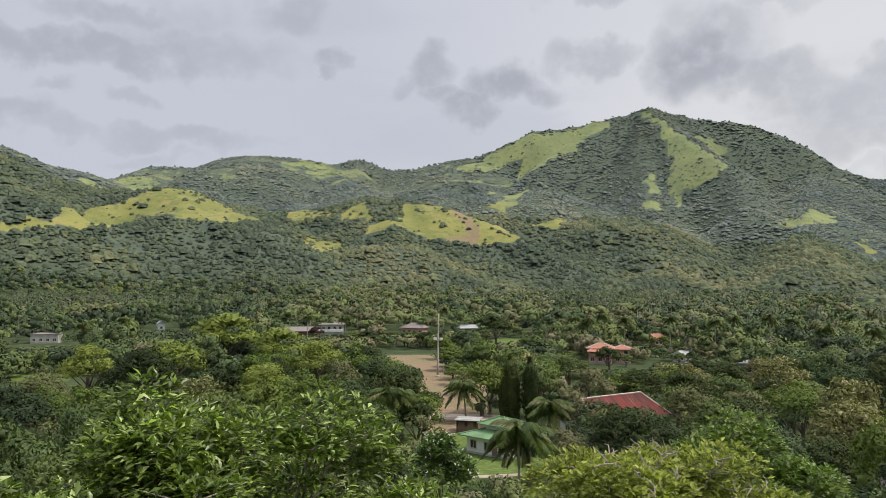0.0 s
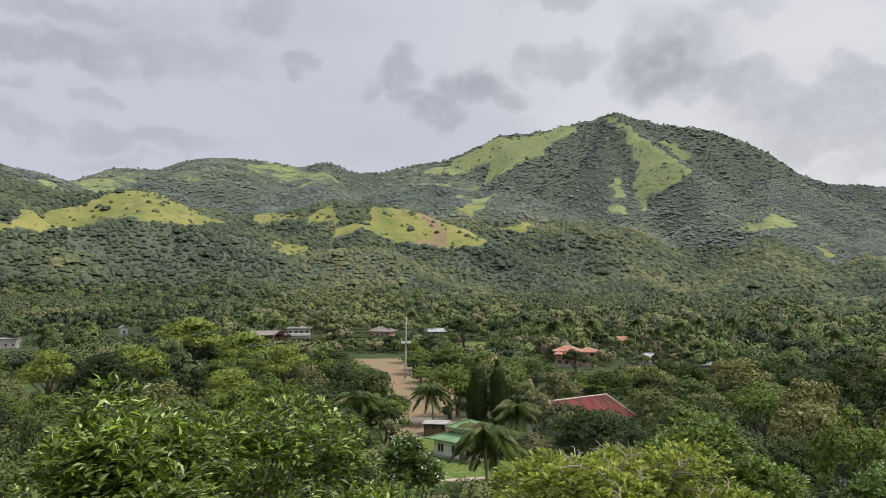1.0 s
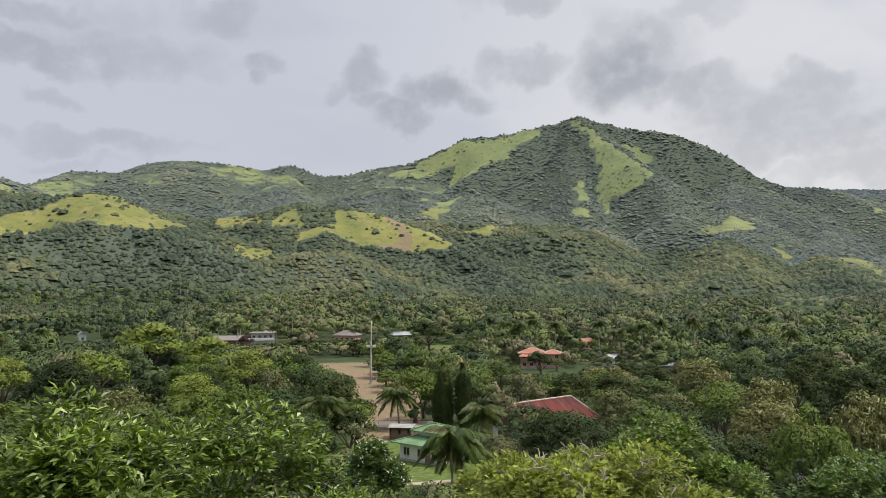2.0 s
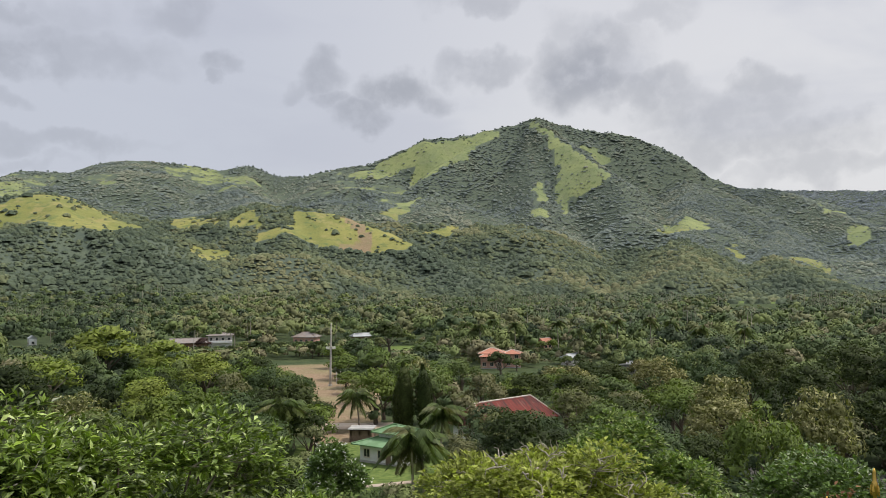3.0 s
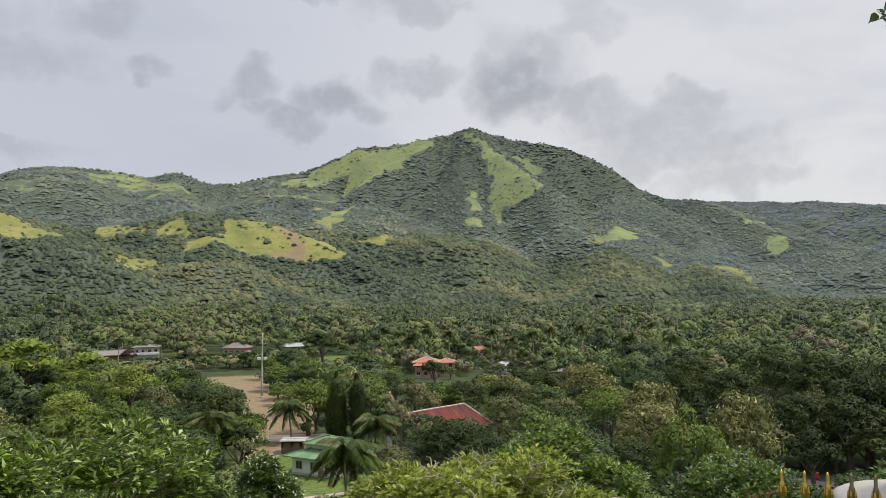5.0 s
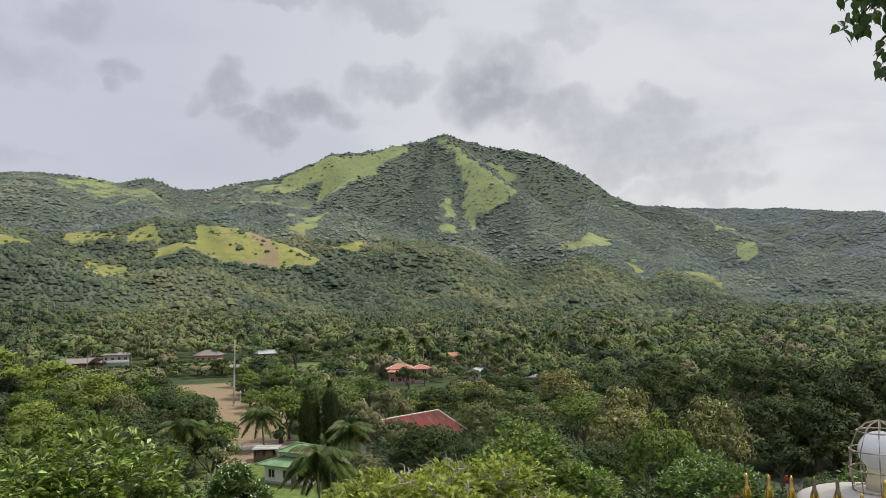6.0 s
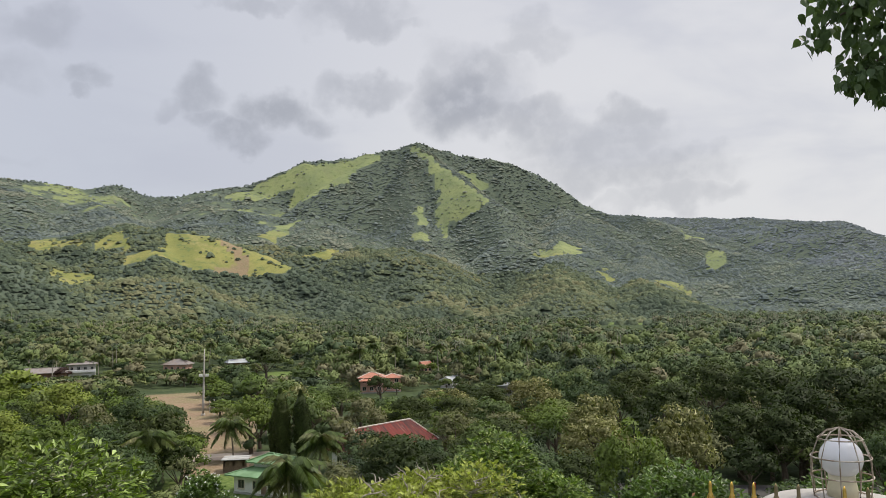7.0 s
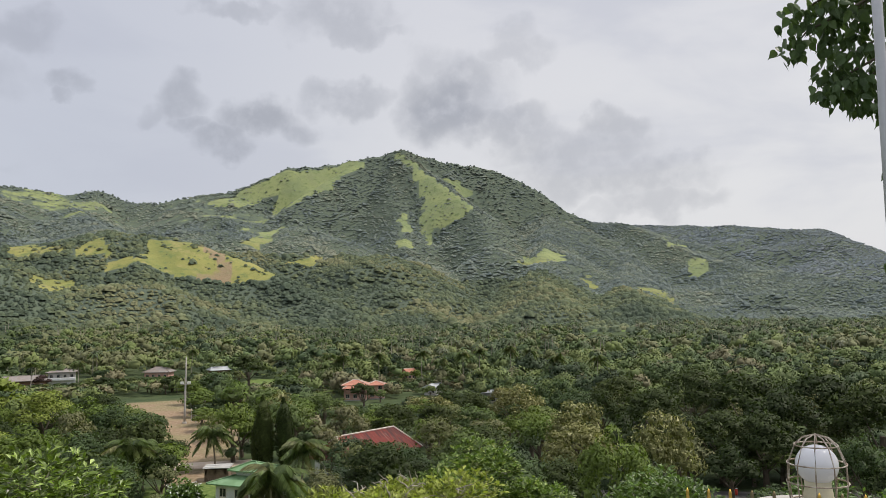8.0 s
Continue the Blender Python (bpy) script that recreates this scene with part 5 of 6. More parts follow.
part("balcony", box(-3.6, 1.8, -4.2, -3.0, 2.7, 3.6, 0.03), WALL_PINK, villa, "pink balcony front")
roof(villa, 4.4, 2.4, 4.25, 0.8, 0.5, ROOF_ORANGE, 1.0, name="porch_roof", at=(-1.4, -3.6))
house("side house with an orange tile roof beside the villa", 13.0, 264, -14, 5.4, 5, 4.6, WALL_PINK, ROOF_ORANGE, 1.2, 0.8, 1.0, 2, 2)
house("little house with an orange tile roof among palms", 15.4, 334, 20, 4.2, 4, 3.4, WALL_PINK, ROOF_ORANGE, 1.4, 0.7, 0.0, 1, 2)
house("shed with a grey sheet roof among trees", 17.3, 272, 35, 5.5, 5, 2.6, WALL_GREY, ROOF_PALE, 1.1, 0.5, 0.0, 1, 2, name="shed")
house("low building with a white sheet roof behind a flowering tree", 21.3, 244, -25, 5, 5, 3.2, WALL_GREY, ROOF_PALE, 0.8, 0.5, 0.0, 1, 2, name="shed")
house("grey cement building with a flat roof", -27.1, 380, 12, 11, 8, 3.9, WALL_GREY, ROOF_GREY, 0.35, 0.3, 1.0, 1, 4)
house("white gabled hut among dark trees", -20.05, 446, 30, 3.6, 4, 3.6, WALL_WHITE, ROOF_PALE, 1.5, 0.3, 0.0, 1, 1, name="hut")


def kiosk(az, d):
    x, y = spot(az, d)
    ob = thing("kiosk", "small brown timber kiosk with a flat plank roof", "kiosk", pose(x, y, land_at(x, y), 0, 0, -12))
    for k in range(12):
        part("board", box(-2.0 + k * 0.33, -1.7 + k * 0.33, -1.5, -1.44, 0.0, 1.9 if k % 5 else 1.1), TIMBER, ob)
    part("side_wall", box(-2.0, -1.94, -1.4, 1.5, 0, 2.0), TIMBER, ob)
    part("side_wall", box(1.94, 2.0, -1.4, 1.5, 0, 2.0), TIMBER, ob)
    part("back_wall", box(-1.9, 1.9, 1.44, 1.5, 0, 2.0), TIMBER, ob)
    for sx in (-1.95, 1.95):
        for sy in (-1.6, 1.6):
            part("post", box(sx - 0.06, sx + 0.06, sy - 0.06, sy + 0.06, -0.2, 2.2), TIMBER, ob)
    for k in range(5):
        part("roof_plank", box(-2.3, 2.3, -2.0 + k * 0.82, -1.22 + k * 0.82, 2.2 + 0.03 * (k % 2), 2.3 + 0.03 * (k % 2)), WALL_GREY, ob)


kiosk(1.9, 142)


def mast(az, d):
    """Tall concrete light mast of the playing field."""
    x, y = spot(az, d)
    ob = thing("light_mast", "tall pale concrete mast with a lamp crossarm on the playing field", "mast", pose(x, y, 0, 0, 1.0, 0))
    part("shaft", lathe([(0.33, -0.3), (0.29, 4.0), (0.23, 10.4), (0.21, 10.5), (0.18, 14.0), (0.13, 17.8)], 12), CONCRETE, ob, smooth=True)
    part("crossarm", box(-1.0, 1.0, -0.12, 0.12, 10.3, 10.55, 0.03), CONCRETE, ob)
    for sx in (-0.85, 0.85):
        part("floodlight", box(sx - 0.48, sx + 0.48, -0.45, 0.1, 10.45, 11.1, 0.05), PETAL, ob, "pale floodlight head")
    part("base_collar", lathe([(0.6, -0.2), (0.6, 0.35), (0.48, 0.45)], 12), CONCRETE, ob)


mast(-0.4, 221.5)
for az, d, h in ((0.35, 222, 4.0), (0.05, 226, 3.4)):
    x, y = spot(az, d)
    ob = thing("wooden_post", "plain pale post on the playing field", "post", pose(x, y, 0), "field posts")
    part("shaft", lathe([(0.12, -0.3), (0.11, h * 0.5), (0.09, h)], 8), CONCRETE, ob)
    part("cap", lathe([(0.12, h), (0.12, h + 0.08), (0.02, h + 0.14)], 8), CONCRETE, ob)


def lane(label, a, b, wide, material, rise=0.03):
    """A lane or yard slab on the valley floor, following it."""
    (x0, y0), (x1, y1) = spot(*a), spot(*b)
    n = 14
    dx, dy = x1 - x0, y1 - y0
    q = math.hypot(dx, dy)
    ux, uy = -dy / q * wide / 2, dx / q * wide / 2
    bm = bmesh.new()
    rows = []
    for k in range(n + 1):
        s = k / n
        row = []
        for side in (-1, 1):
            px, py = x0 + dx * s + side * ux, y0 + dy * s + side * uy
            z = land_at(px, py)
            row += [bm.verts.new((px, py, z + rise)), bm.verts.new((px, py, z - 0.6))]
        rows.append(row)
    for r0, r1 in zip(rows, rows[1:]):
        bm.faces.new((r0[0], r0[2], r1[2], r1[0]))
        bm.faces.new((r0[1], r0[0], r1[0], r1[1]))
        bm.faces.new((r0[2], r0[3], r1[3], r1[2]))
    me = bpy.data.meshes.new("road")
    bm.to_mesh(me)
    bm.free()
    me.materials.append(material)
    tagged(new("road", me), label, "road", kind="structure")


SAND = plain("pale_sandy_track", (0.45, 0.37, 0.29), 0.95, vary=0.14, scale=0.25, second=(0.37, 0.28, 0.21))
ASPHALT = plain("worn_dark_asphalt", (0.07, 0.065, 0.06), 0.9, vary=0.2, scale=0.4)
lane("pale sandy track past the kiosk", (-2.2, 158), (5.2, 156), 7.0, SAND)
lane("narrow pale path along the lawn", (1.0, 107), (6.4, 110), 1.6, SAND)
lane("dark shaded road under the trees", (29, 119), (47, 128), 9.0, ASPHALT, 0.25)


# a drum shape made up for a small red object of unknown kind
def drum(az, d):
    x, y = spot(az, d)
    ob = thing("steel_drum", "small unidentified red object beside the dark road, shaped as a drum", "drum", pose(x, y, land_at(x, y) + 0.28))
    part("body", lathe([(0.29, 0), (0.30, 0.3), (0.285, 0.32), (0.30, 0.6), (0.285, 0.62), (0.29, 0.9)], 16), plain("red_paint", (0.5, 0.04, 0.02), 0.5), ob, smooth=True)
    part("lid", lathe([(0.30, 0.9), (0.30, 0.94), (0.24, 0.95)], 16), STEEL, ob)


def kerb():
    """A broken line of pale stones along the dark road."""
    rng = random.Random(4)
    ob = thing("stone_kerb", "broken line of pale rubble stones along the dark road", "kerb", kind="structure")
    shapes = []
    for k in range(4):
        bm = bmesh.new()
        bmesh.ops.create_icosphere(bm, subdivisions=1, radius=0.5)
        for v in bm.verts:
            v.co *= rng.uniform(0.75, 1.2)
            v.co.z = v.co.z * 0.7
        shapes.append(part("stone", bm, CONCRETE, ob).data)
        bpy.data.objects.remove(ob.children[-1])
    for k in range(34):
        x, y = spot(35.6 + k * 0.26, 116.5 + k * 0.12 + rng.uniform(-0.3, 0.3))
        stone = under(new("stone", shapes[k % 4]), ob)
        stone.matrix_basis = pose(x, y, land_at(x, y) + 0.25, rng.uniform(0, 30), 0, rng.uniform(0, 360)) @ Matrix.Scale(rng.uniform(0.55, 1.0), 4)


kerb()
drum(38.2, 124)


# ---- close to the terrace: leafy trees below, fence, lamp, overhanging branch ----
WITHERED = foliage("withered_brown_leaves", [(0.0, (0.192, 0.096, 0.052)), (1.0, (0.192, 0.096, 0.052))], grain=4.0, gloss=0.8, thin=0.15)


def blade(points, fold=0.12, droop=0.2):
    """A leaf along x of length 1 from (place along, half width) pairs, folded on its rib and drooping."""
    v, f = [], []
    for s, w in points:
        z = -droop * s * s
        v += [(s, 0, z - fold * w * 2), (s, w, z), (s, -w, z)]
    n = len(points)
    for i in range(n - 1):
        a, b = i * 3, i * 3 + 3
        f += [(a, b, b + 1), (a, b + 1, a + 1), (a, a + 2, b + 2), (a, b + 2, b)]
    return np.array(v, float), np.array(f)


def kite(at, wide, fold, droop):
    """A cheap folded leaf along x of length 1."""
    return np.array([(0, 0, 0), (at, 0, -fold), (at, wide, 0.02), (at, -wide, 0.02), (1, 0, -droop)], float), np.array([(0, 1, 2), (1, 4, 2), (0, 3, 1), (1, 3, 4)])


BROAD = kite(0.55, 0.175, 0.05, 0.16)
SMALL = np.array([(0, 0, 0), (0.45, 0.24, 0.06), (1, 0, -0.08), (0.45, -0.24, 0.06)], float), np.array([(0, 2, 1), (0, 3, 2)])
HEART = blade([(-0.08, 0.16), (0.04, 0.34), (0.3, 0.40), (0.6, 0.24), (0.82, 0.07), (1.12, 0.0)], 0.08, 0.12)


def rotate_to(rng, d, n):
    """Frames whose x points along d, with a random roll that mostly keeps leaves face up."""
    d = d / np.linalg.norm(d, axis=1, keepdims=True)
    up = np.array([0, 0, 1.0]) + rng.normal(0, 0.45, (n, 3))
    side = np.cross(up, d)
    side /= np.linalg.norm(side, axis=1, keepdims=True) + 1e-9
    return np.stack([d, side, np.cross(d, side)], 2)


def leaves_at(rng, shape, at, d, size):
    v, f = shape
    n = len(at)
    m = rotate_to(rng, d, n)
    out = np.einsum("nij,vj->nvi", m, v) * size[:, None, None] + at[:, None, :]
    return out.reshape(-1, 3), (f[None] + (np.arange(n) * len(v))[:, None, None]).reshape(-1, 3)


def leafy_tree(label, base, centre, radii, tufts, per, size, shape, leaf, seed, wind=(0.35, 0.1, 0.0), bare=0, lobes=9, twig=TWIG, flowers=0, name="broadleaf_tree", lump=(0.38, 0.58), single=0, withered=None, reach=(0.55, 0.8)):
    """A near tree: trunk, limbs, twigs, and whorls of single leaves over uneven lobes."""
    rng = np.random.default_rng(seed)
    base, centre, radii = np.array(base, float), np.array(centre, float), np.array(radii, float)
    ob = thing(name, label, "tree", pose(*base))
    rel = centre - base
    hub = rel * [0.75, 0.75, 0] + [0, 0, max(0.6, rel[2] - radii[2] * 0.9)]
    part("trunk", tube([(0, 0, -0.5), tuple(hub * 0.5), tuple(hub)], [0.26, 0.2, 0.16], 9), BARK, ob, smooth=True)
    heads = []
    for k in range(lobes):
        d = unit(rng, 1)[0]
        d[2] = abs(d[2]) * 1.35 - 0.5
        heads.append((rel + d * radii * rng.uniform(*reach), rng.uniform(*lump)))
        mid = (hub + heads[-1][0]) / 2 + rng.normal(0, 0.15, 3)
        part("branch", tube([tuple(hub), tuple(mid), tuple(heads[-1][0])], [0.06, 0.035, 0.015], 6), BARK, ob, smooth=True)
    at, out = [], []
    share = tufts // lobes
    for c, r in heads:
        d = unit(rng, share)
        d[:, 2] = np.where(d[:, 2] < -0.2, -d[:, 2] * 0.6, d[:, 2])
        q = rng.uniform(0.35, 1.0, (share, 1)) ** 0.5
        at.append(c + d * radii * r * q)
        out.append(d)
    at, out = np.concatenate(at), np.concatenate(out)
    n = len(at)
    roots = np.repeat(at, per, 0) + rng.normal(0, size * 0.2, (n * per, 3))
    spin = rng.uniform(0, 6.283, (n * per, 1))
    around = np.concatenate([np.cos(spin), np.sin(spin), rng.uniform(-0.35, 0.5, (n * per, 1))], 1)
    d = np.repeat(out, per, 0) * 0.75 + around + np.array(wind)
    sizes = size * rng.uniform(0.65, 1.25, n * per)
    if single:
        # the topmost leaves toward the terrace stand as single leaves
        order = np.argsort(roots[:, 1] * 0.6 - roots[:, 2])
        pick, rest = order[:single], order[single:]
        one = mesh_of("leaf", shape[0], shape[1], leaf)
        turn = rotate_to(rng, d[pick], single)
        for k, i in enumerate(pick):
            m = Matrix(turn[k].tolist()).to_4x4()
            o = under(new("leaf", one), ob)
            o.matrix_basis = Matrix.Translation(roots[i].tolist()) @ m @ Matrix.Scale(float(sizes[i]), 4)
        roots, d, sizes = roots[rest], d[rest], sizes[rest]
    v, f = leaves_at(rng, shape, roots, d, sizes)
    if withered:
        w = np.array(withered) - base + rng.normal(0, 0.22, (320, 3)) * [1.3, 1, 1]
        wv, wf = leaves_at(rng, shape, w, unit(rng, 320) + [0, 0, -0.6], np.full(320, size))
        under(new("withered_leaves", mesh_of("withered_leaves", wv, wf, WITHERED)), ob, "brown withered leaves")["kind"] = "stuff"
    under(new("foliage", mesh_of("foliage", v, f, leaf)), ob)["kind"] = "stuff"
    # twigs that carry the whorls
    pick = rng.permutation(n)[: n // 12]
    tw = bmesh.new()
    for i in pick:
        c = heads[min(i // share, lobes - 1)][0]
        a, b = Vector(at[i]), Vector(c)
        tube([b, (a * 0.55 + b * 0.45) + Vector(rng.normal(0, 0.05, 3)), a], [0.016, 0.011, 0.005], 4, tw)
    part("twig", tw, twig, ob)["kind"] = "stuff"
    for k in range(bare):
        c, r = heads[int(rng.integers(0, lobes))]
        d = unit(rng, 1)[0] * [1, 1, 0.5] + [0, 0, 0.75]
        p = Vector(c) + Vector(d * radii * r * 0.7)
        bm = bmesh.new()
        for q in range(3):
            pts, head = [p.copy()], Vector(unit(rng, 1)[0] * [1, 1, 0.35] + [0, 0, 0.35])
            for s in range(4):
                head = (head + Vector(rng.normal(0, 0.45, 3))).normalized()
                pts.append(pts[-1] + head * rng.uniform(0.1, 0.22))
            tube(pts, [0.026, 0.023, 0.019, 0.014, 0.007], 5, bm)
        part("bare_branch", bm, TWIG, ob, "bleached leafless twisted branch")
    if flowers:
        i = rng.permutation(n)[:flowers]
        v, f = leaves_at(rng, SMALL, np.repeat(at[i] + out[i] * 0.4, 4, 0), unit(rng, flowers * 4) + [0, 0, 0.7], np.full(flowers * 4, 0.2))
        under(new("blossom", mesh_of("blossom", v, f, PETAL)), ob, "small white blossoms")["kind"] = "stuff"
    return ob


leafy_tree("broadleaf tree with wind-blown bright green leaves below the terrace", (-2.9, 13.0, 19.0), (-3.4, 12.6, 23.75), (4.4, 3.6, 2.8), 5800, 8, 0.165, BROAD, LEAF_BROAD, 101, lobes=70, lump=(0.10, 0.24), single=280, reach=(0.5, 0.95))
leafy_tree("slender tree with wind-blown yellow-green leaves below the terrace", (-4.2, 11.7, 20.0), (-4.3, 11.6, 24.9), (1.7, 1.5, 1.75), 1000, 8, 0.18, BROAD, LEAF_BROAD, 103, lobes=22, lump=(0.2, 0.38))
leafy_tree("young tree with large pale green wind-blown leaves", (-4.9, 8.2, 22.5), (-4.9, 8.0, 24.5), (2.0, 1.7, 1.95), 1500, 7, 0.19, BROAD, LEAF_BROAD, 102, lobes=14, lump=(0.2, 0.4))
leafy_tree("yellow-green tree with bleached bare twisted branches", (6.6, 25.6, 11.5), (6.6, 25.4, 19.8), (6.2, 4.0, 3.4), 4400, 6, 0.24, SMALL, LEAF_YELLOW, 104, (0.1, 0, 0.1), 90, 34, lump=(0.16, 0.32))
leafy_tree("lime-green tree with dense small leaves on the slope", (13.8, 38.0, 7.0), (13.9, 38.0, 17.4), (6.2, 4.8, 4.2), 5200, 6, 0.29, SMALL, LEAF_LIME, 105, (0.1, 0, 0), 0, 30, lump=(0.18, 0.38))
leafy_tree("leafy green shrub with a brown withered patch", (14.2, 20.6, 14.5), (13.8, 20.6, 20.7), (3.6, 2.6, 2.9), 3000, 6, 0.18, SMALL, LEAF_BUSH, 106, (0.1, 0, 0), 0, 18, lump=(0.2, 0.4), name="shrub", withered=(13.0, 18.5, 22.1))
leafy_tree("leafy green shrub with small glossy leaves", (18.4, 19.0, 14.5), (18.4, 19.0, 20.9), (2.9, 2.4, 2.3), 2000, 6, 0.18, SMALL, LEAF_BUSH, 107, (0.1, 0, 0), 0, 16, lump=(0.2, 0.4), name="shrub")
leafy_tree("green tree behind the caged lamp", (14.6, 12.2, 16.0), (15.0, 12.4, 21.6), (2.6, 2.2, 3.2), 2400, 6, 0.16, SMALL, LEAF_BUSH, 108, (0.1, 0, 0), 0, 9)
leafy_tree("grey-green temple tree dotted with white blossoms", (-0.2, 78.0, 2.0), (-0.2, 78.0, 8.6), (3.3, 3.2, 3.9), 2400, 6, 0.38, SMALL, LEAF_BUSH, 109, (0, 0, 0), 0, 10, flowers=320)

GOLD = plain("gilded_cast_metal", (0.72, 0.46, 0.10), 0.32, 1.0, vary=0.2, scale=8.0, second=(0.42, 0.28, 0.09))
TARNISH = plain("tarnished_gilding", (0.26, 0.20, 0.10), 0.5, 0.8, vary=0.3, scale=8.0, second=(0.15, 0.13, 0.09))
RUST = plain("rusty_painted_wire", (0.34, 0.27, 0.20), 0.6, 0.4, vary=0.3, scale=14.0, second=(0.50, 0.45, 0.38))
GLOBE = plain("milky_globe_plastic", (0.80, 0.79, 0.80), 0.22, vary=0.04, scale=3.0)
NECK = plain("yellowed_lamp_neck", (0.66, 0.60, 0.42), 0.4, vary=0.08, scale=6.0)


def terrace_fence():
    """Spear-topped fence along the terrace edge."""
    ob = thing("fence", "iron fence with gilded spear finials along the terrace edge", "fence")
    x0, y0 = spot(35.67, 5.0)
    x0, y0 = x0 + 0.16, y0 - 0.09
    ux, uy = math.cos(radians(33)), -math.sin(radians(33))
    spear = [(0.016, -0.02), (0.016, 0.05), (0.030, 0.062), (0.032, 0.08), (0.019, 0.092), (0.026, 0.105), (0.027, 0.125), (0.015, 0.14), (0.012, 0.165), (0.015, 0.185), (0.022, 0.21),
             (0.021, 0.24), (0.016, 0.25), (0.013, 0.256), (0.013, 0.30), (0.010, 0.312), (0.002, 0.325)]
    data = None
    for k in (-2, *range(12)):
        drop = 0.18 if k < 0 else 0.0
        if k == 5:
            drop = 0.08
        x, y, top = x0 + ux * k * 0.122, y0 + uy * k * 0.122, 26.955 - drop
        bar = part("bar", lathe([(0.012, 25.7), (0.012, top - 0.33)], 8), TARNISH, ob, m=pose(x, y, 0))
        fin = part("finial", lathe([(r * 0.8, z) for r, z in spear], 14), TARNISH if k in (3, 4, 7, 10) else GOLD, bar, "gilded spear finial" if k not in (3, 4, 7, 10) else "tarnished spear finial", smooth=True)
        fin.matrix_basis = pose(0, 0, top - 0.325)
        for s in range(4):
            a = s * 90 + 30
            leaf = part("leaf", lathe([(0.003, 0), (0.007, 0.012), (0.008, 0.03), (0.005, 0.05), (0.001, 0.062)], 6), GOLD if k not in (3, 4, 7, 10) else TARNISH, fin) if data is None else new("leaf", data)
            leaf.parent, data = fin, leaf.data if data is None else data
            leaf.matrix_basis = pose(0.020 * math.cos(radians(a)), 0.020 * math.sin(radians(a)), 0.17)
    for z in (25.95, 26.5):
        a, b = (x0 - ux * 0.6, y0 - uy * 0.6, z), (x0 + ux * 1.45, y0 + uy * 1.45, z)
        part("rail", tube([a, b], 0.016, 6), TARNISH, ob)


terrace_fence()


def caged_lamp():
    """White globe lamp in a wire cage on a round concrete cap."""
    x, y = spot(43.2, 6.0)
    x, y = x + 0.216, y - 0.12
    top = 26.695
    pier = thing("gate_pier", "round masonry pier with a shallow domed pale concrete cap", "pier", pose(x, y, 0))
    part("shaft", lathe([(0.38, 24.6), (0.38, 26.52), (0.42, 26.57)], 28), CONCRETE, pier, smooth=True)
    part("cap", lathe([(0.42, 26.57), (0.53, 26.585), (0.53, 26.61), (0.49, 26.63), (0.34, 26.665), (0.2, 26.685), (0.1, top)], 36), CONCRETE, pier, "pale domed concrete cap", smooth=True)
    lamp = thing("globe_lamp", "white globe lamp inside a rusty wire cage on the pier", "lamp", pose(x, y, top))
    part("neck", lathe([(0.10, 0.0), (0.095, 0.06), (0.085, 0.11), (0.088, 0.145)], 20), NECK, lamp, "yellowed plastic lamp neck", smooth=True)
    bm = bmesh.new()
    bmesh.ops.create_uvsphere(bm, u_segments=28, v_segments=18, radius=0.139, matrix=Matrix.Translation((0, 0, 0.252)) @ Matrix.Diagonal((1, 1, 0.97, 1)))
    part("globe", bm, GLOBE, lamp, "milky white globe", smooth=True)
    outline = [(0.178, -0.02), (0.196, 0.135), (0.190, 0.262), (0.140, 0.385), (0.085, 0.435), (0.0, 0.46)]
    for k in range(10):
        a = radians(36 * k + 8)
        pts = [(r * math.cos(a), r * math.sin(a), z) for r, z in outline]
        part("cage_rib", tube(pts, 0.0046, 6), RUST, lamp, smooth=True)
    for r, z in ((0.196, 0.135), (0.190, 0.262), (0.140, 0.385), (0.180, 0.0)):
        ring = [(r * math.cos(2 * math.pi * k / 32), r * math.sin(2 * math.pi * k / 32), z) for k in range(33)]
        part("cage_ring", tube(ring, 0.0052, 6), RUST, lamp, smooth=True)


caged_lamp()


def steel_pole():
    x, y = spot(48.3, 4.2)
    x, y = x + 0.228, y - 0.12
    ob = thing("steel_pole", "slim galvanised steel pole standing on the terrace", "pole", pose(x, y, 0))
    part("shaft", lathe([(0.026, 25.2), (0.026, 29.0), (0.024, 29.02), (0.024, 32.0)], 12), STEEL, ob, smooth=True)
    part("foot", lathe([(0.09, 25.2), (0.09, 25.78), (0.03, 25.8)], 12), CONCRETE, ob)


steel_pole()


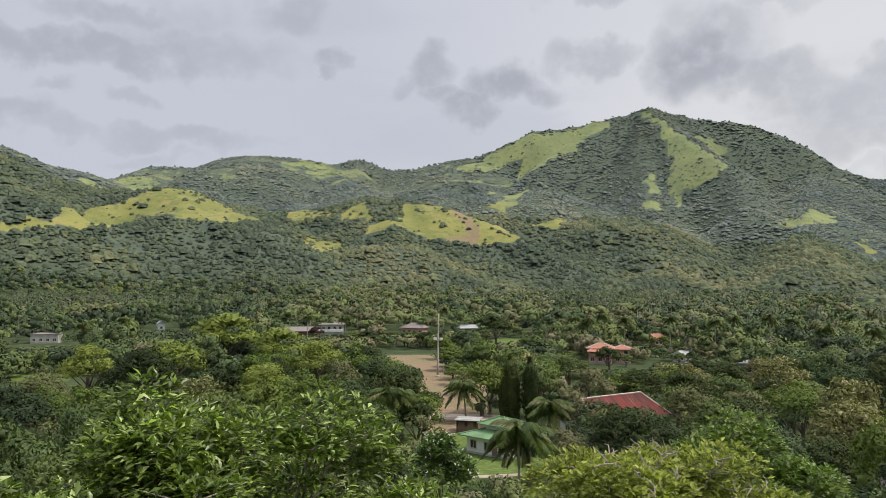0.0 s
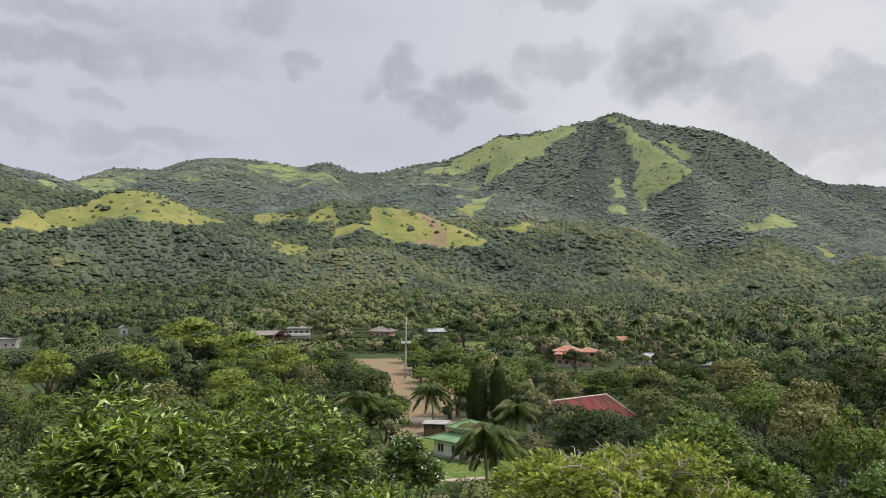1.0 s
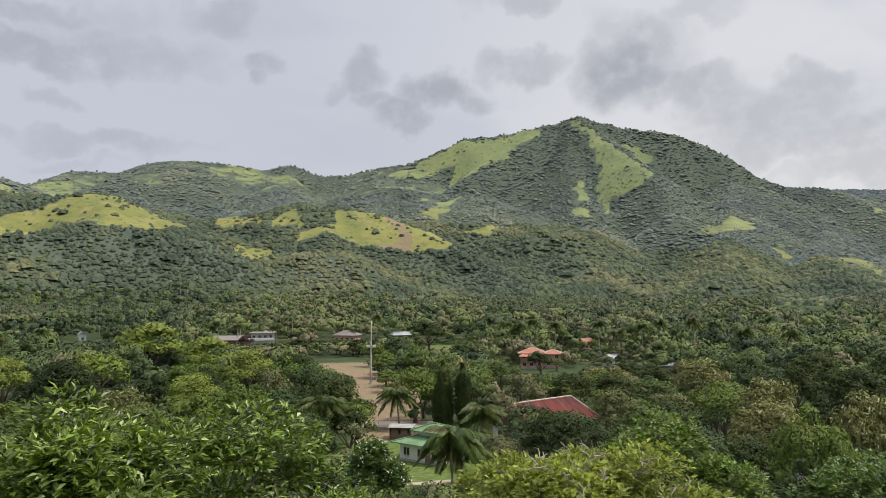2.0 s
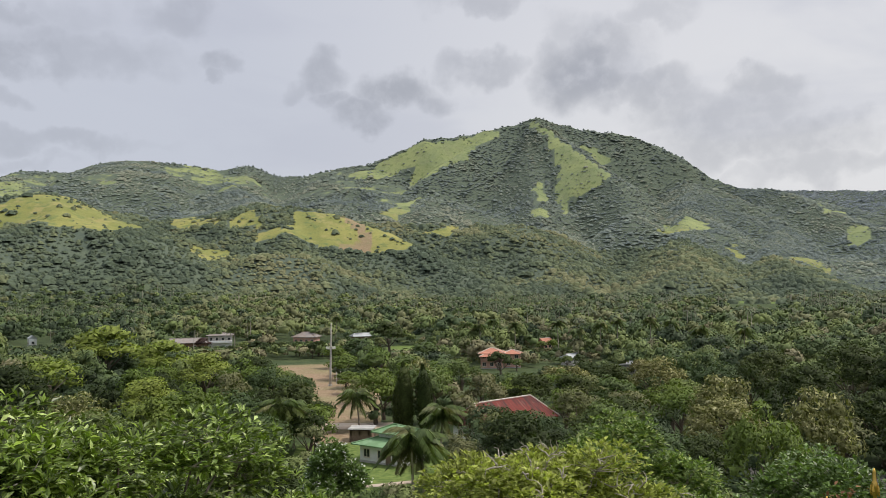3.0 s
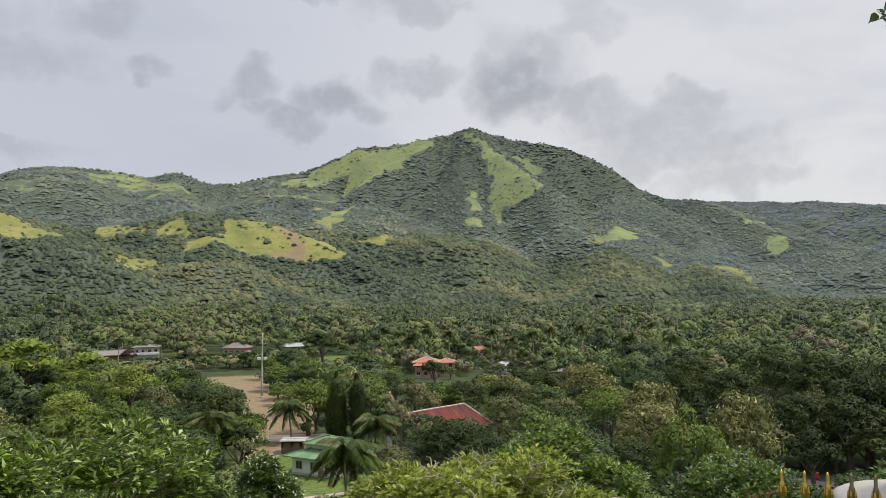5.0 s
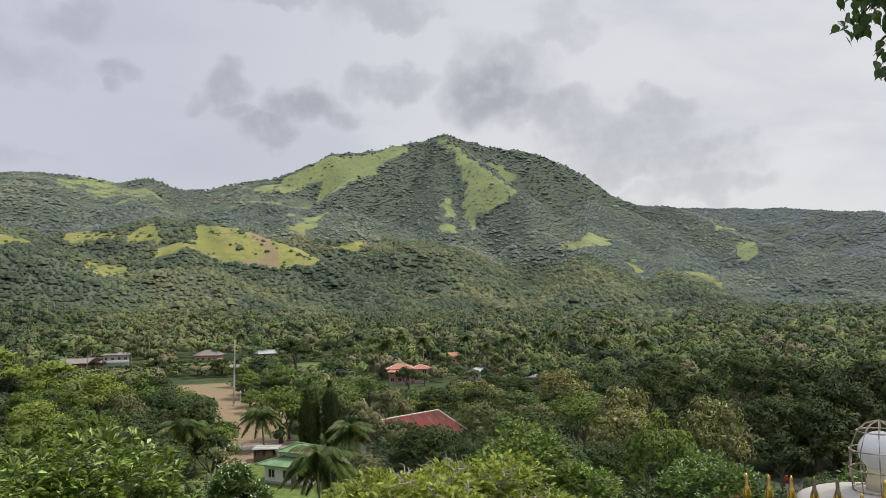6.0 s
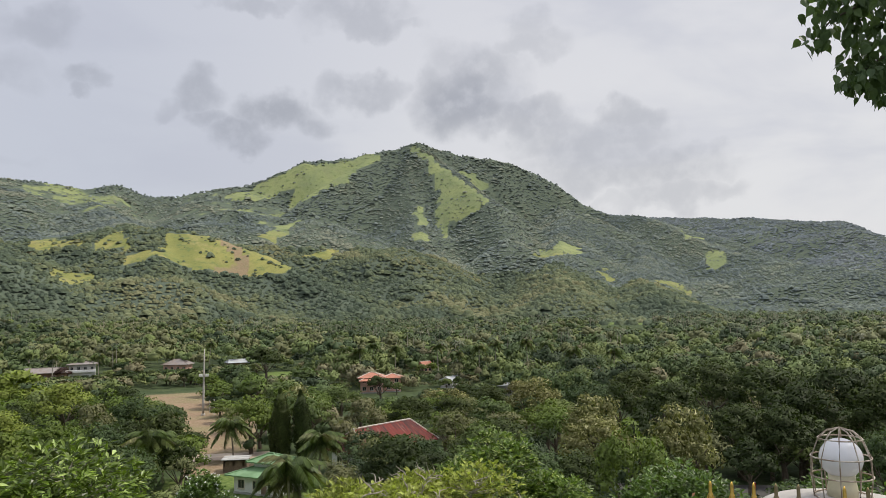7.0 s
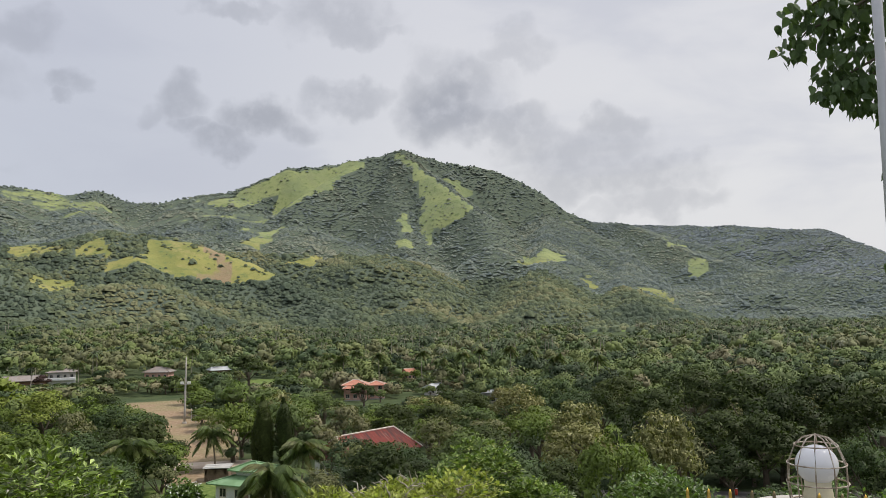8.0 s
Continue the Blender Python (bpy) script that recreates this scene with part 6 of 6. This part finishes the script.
def fig_tree():
    """Old fig tree whose drooping branches reach over the terrace."""
    rng = np.random.default_rng(55)
    ob = thing("fig_tree", "fig tree with drooping branches of dark heart-shaped leaves", "tree")
    bx, by = spot(66, 8.2)
    part("trunk", tube([(bx, by, 24.2), (bx - 0.1, by, 27.5), (bx - 0.3, by + 0.1, 31.2)], [0.4, 0.33, 0.24], 12), BARK, ob, smooth=True)
    # where sprays hang: azimuth, elevation, distance, reach in metres, leaves
    tips = [(42.9, 19.6, 6.6, 0.20, 12), (42.4, 17.9, 6.6, 0.17, 11), (44.4, 21.5, 6.7, 0.36, 26), (45.0, 18.6, 6.8, 0.34, 40), (46.8, 20.4, 6.9, 0.45, 50), (45.3, 16.1, 6.7, 0.26, 32), (44.4, 14.6, 6.6, 0.16, 14), (46.4, 14.7, 6.8, 0.26, 32),
            (48.2, 17.0, 6.9, 0.40, 42), (47.6, 13.6, 6.9, 0.20, 16), (48.7, 21.6, 7.0, 0.45, 40), (48.0, 9.0, 6.7, 0.10, 6), (48.2, 8.0, 6.7, 0.13, 7), (48.0, 3.3, 6.5, 0.14, 9), (48.9, 4.6, 6.5, 0.2, 10), (50.5, 12.0, 6.9, 0.5, 30), (51, 19, 7.2, 0.6, 30)]
    heart = mesh_of("fig_leaf", HEART[0] * 0.086, HEART[1], LEAF_FIG)
    for az, el, d, reach, count in tips:
        p = Vector((*spot(az + 0.8, d), EYE + d * math.tan(radians(el - 0.6)))) + Vector((0.22, -0.12, 0.03))
        root = Vector((bx - 0.25, by + 0.1, max(p.z + 0.7, 30.0)))
        mid = (p + root) / 2 + Vector((0, 0, 0.4))
        limb = part("branch", tube([root, mid, p + Vector((0.15, 0, 0.15)), p], [0.04, 0.022, 0.009, 0.004], 5), BARK, ob, smooth=True)
        for k in range(int(count * 3.0)):
            q = Vector(unit(rng, 1)[0]) * rng.random() ** 0.5 * reach * 0.85
            at = p + Vector((q.x, q.y, q.z * 0.9))
            leaf = under(new("leaf", heart), limb)
            hang = Vector((rng.normal(0, 0.5), rng.normal(0, 0.5), -1.0)).normalized()
            leaf.matrix_basis = Matrix.Translation(at) @ hang.to_track_quat("X", "Z").to_matrix().to_4x4() @ pose(0, 0, 0, rng.uniform(0, 360)) @ Matrix.Scale(rng.uniform(0.75, 1.2), 4)


fig_tree()
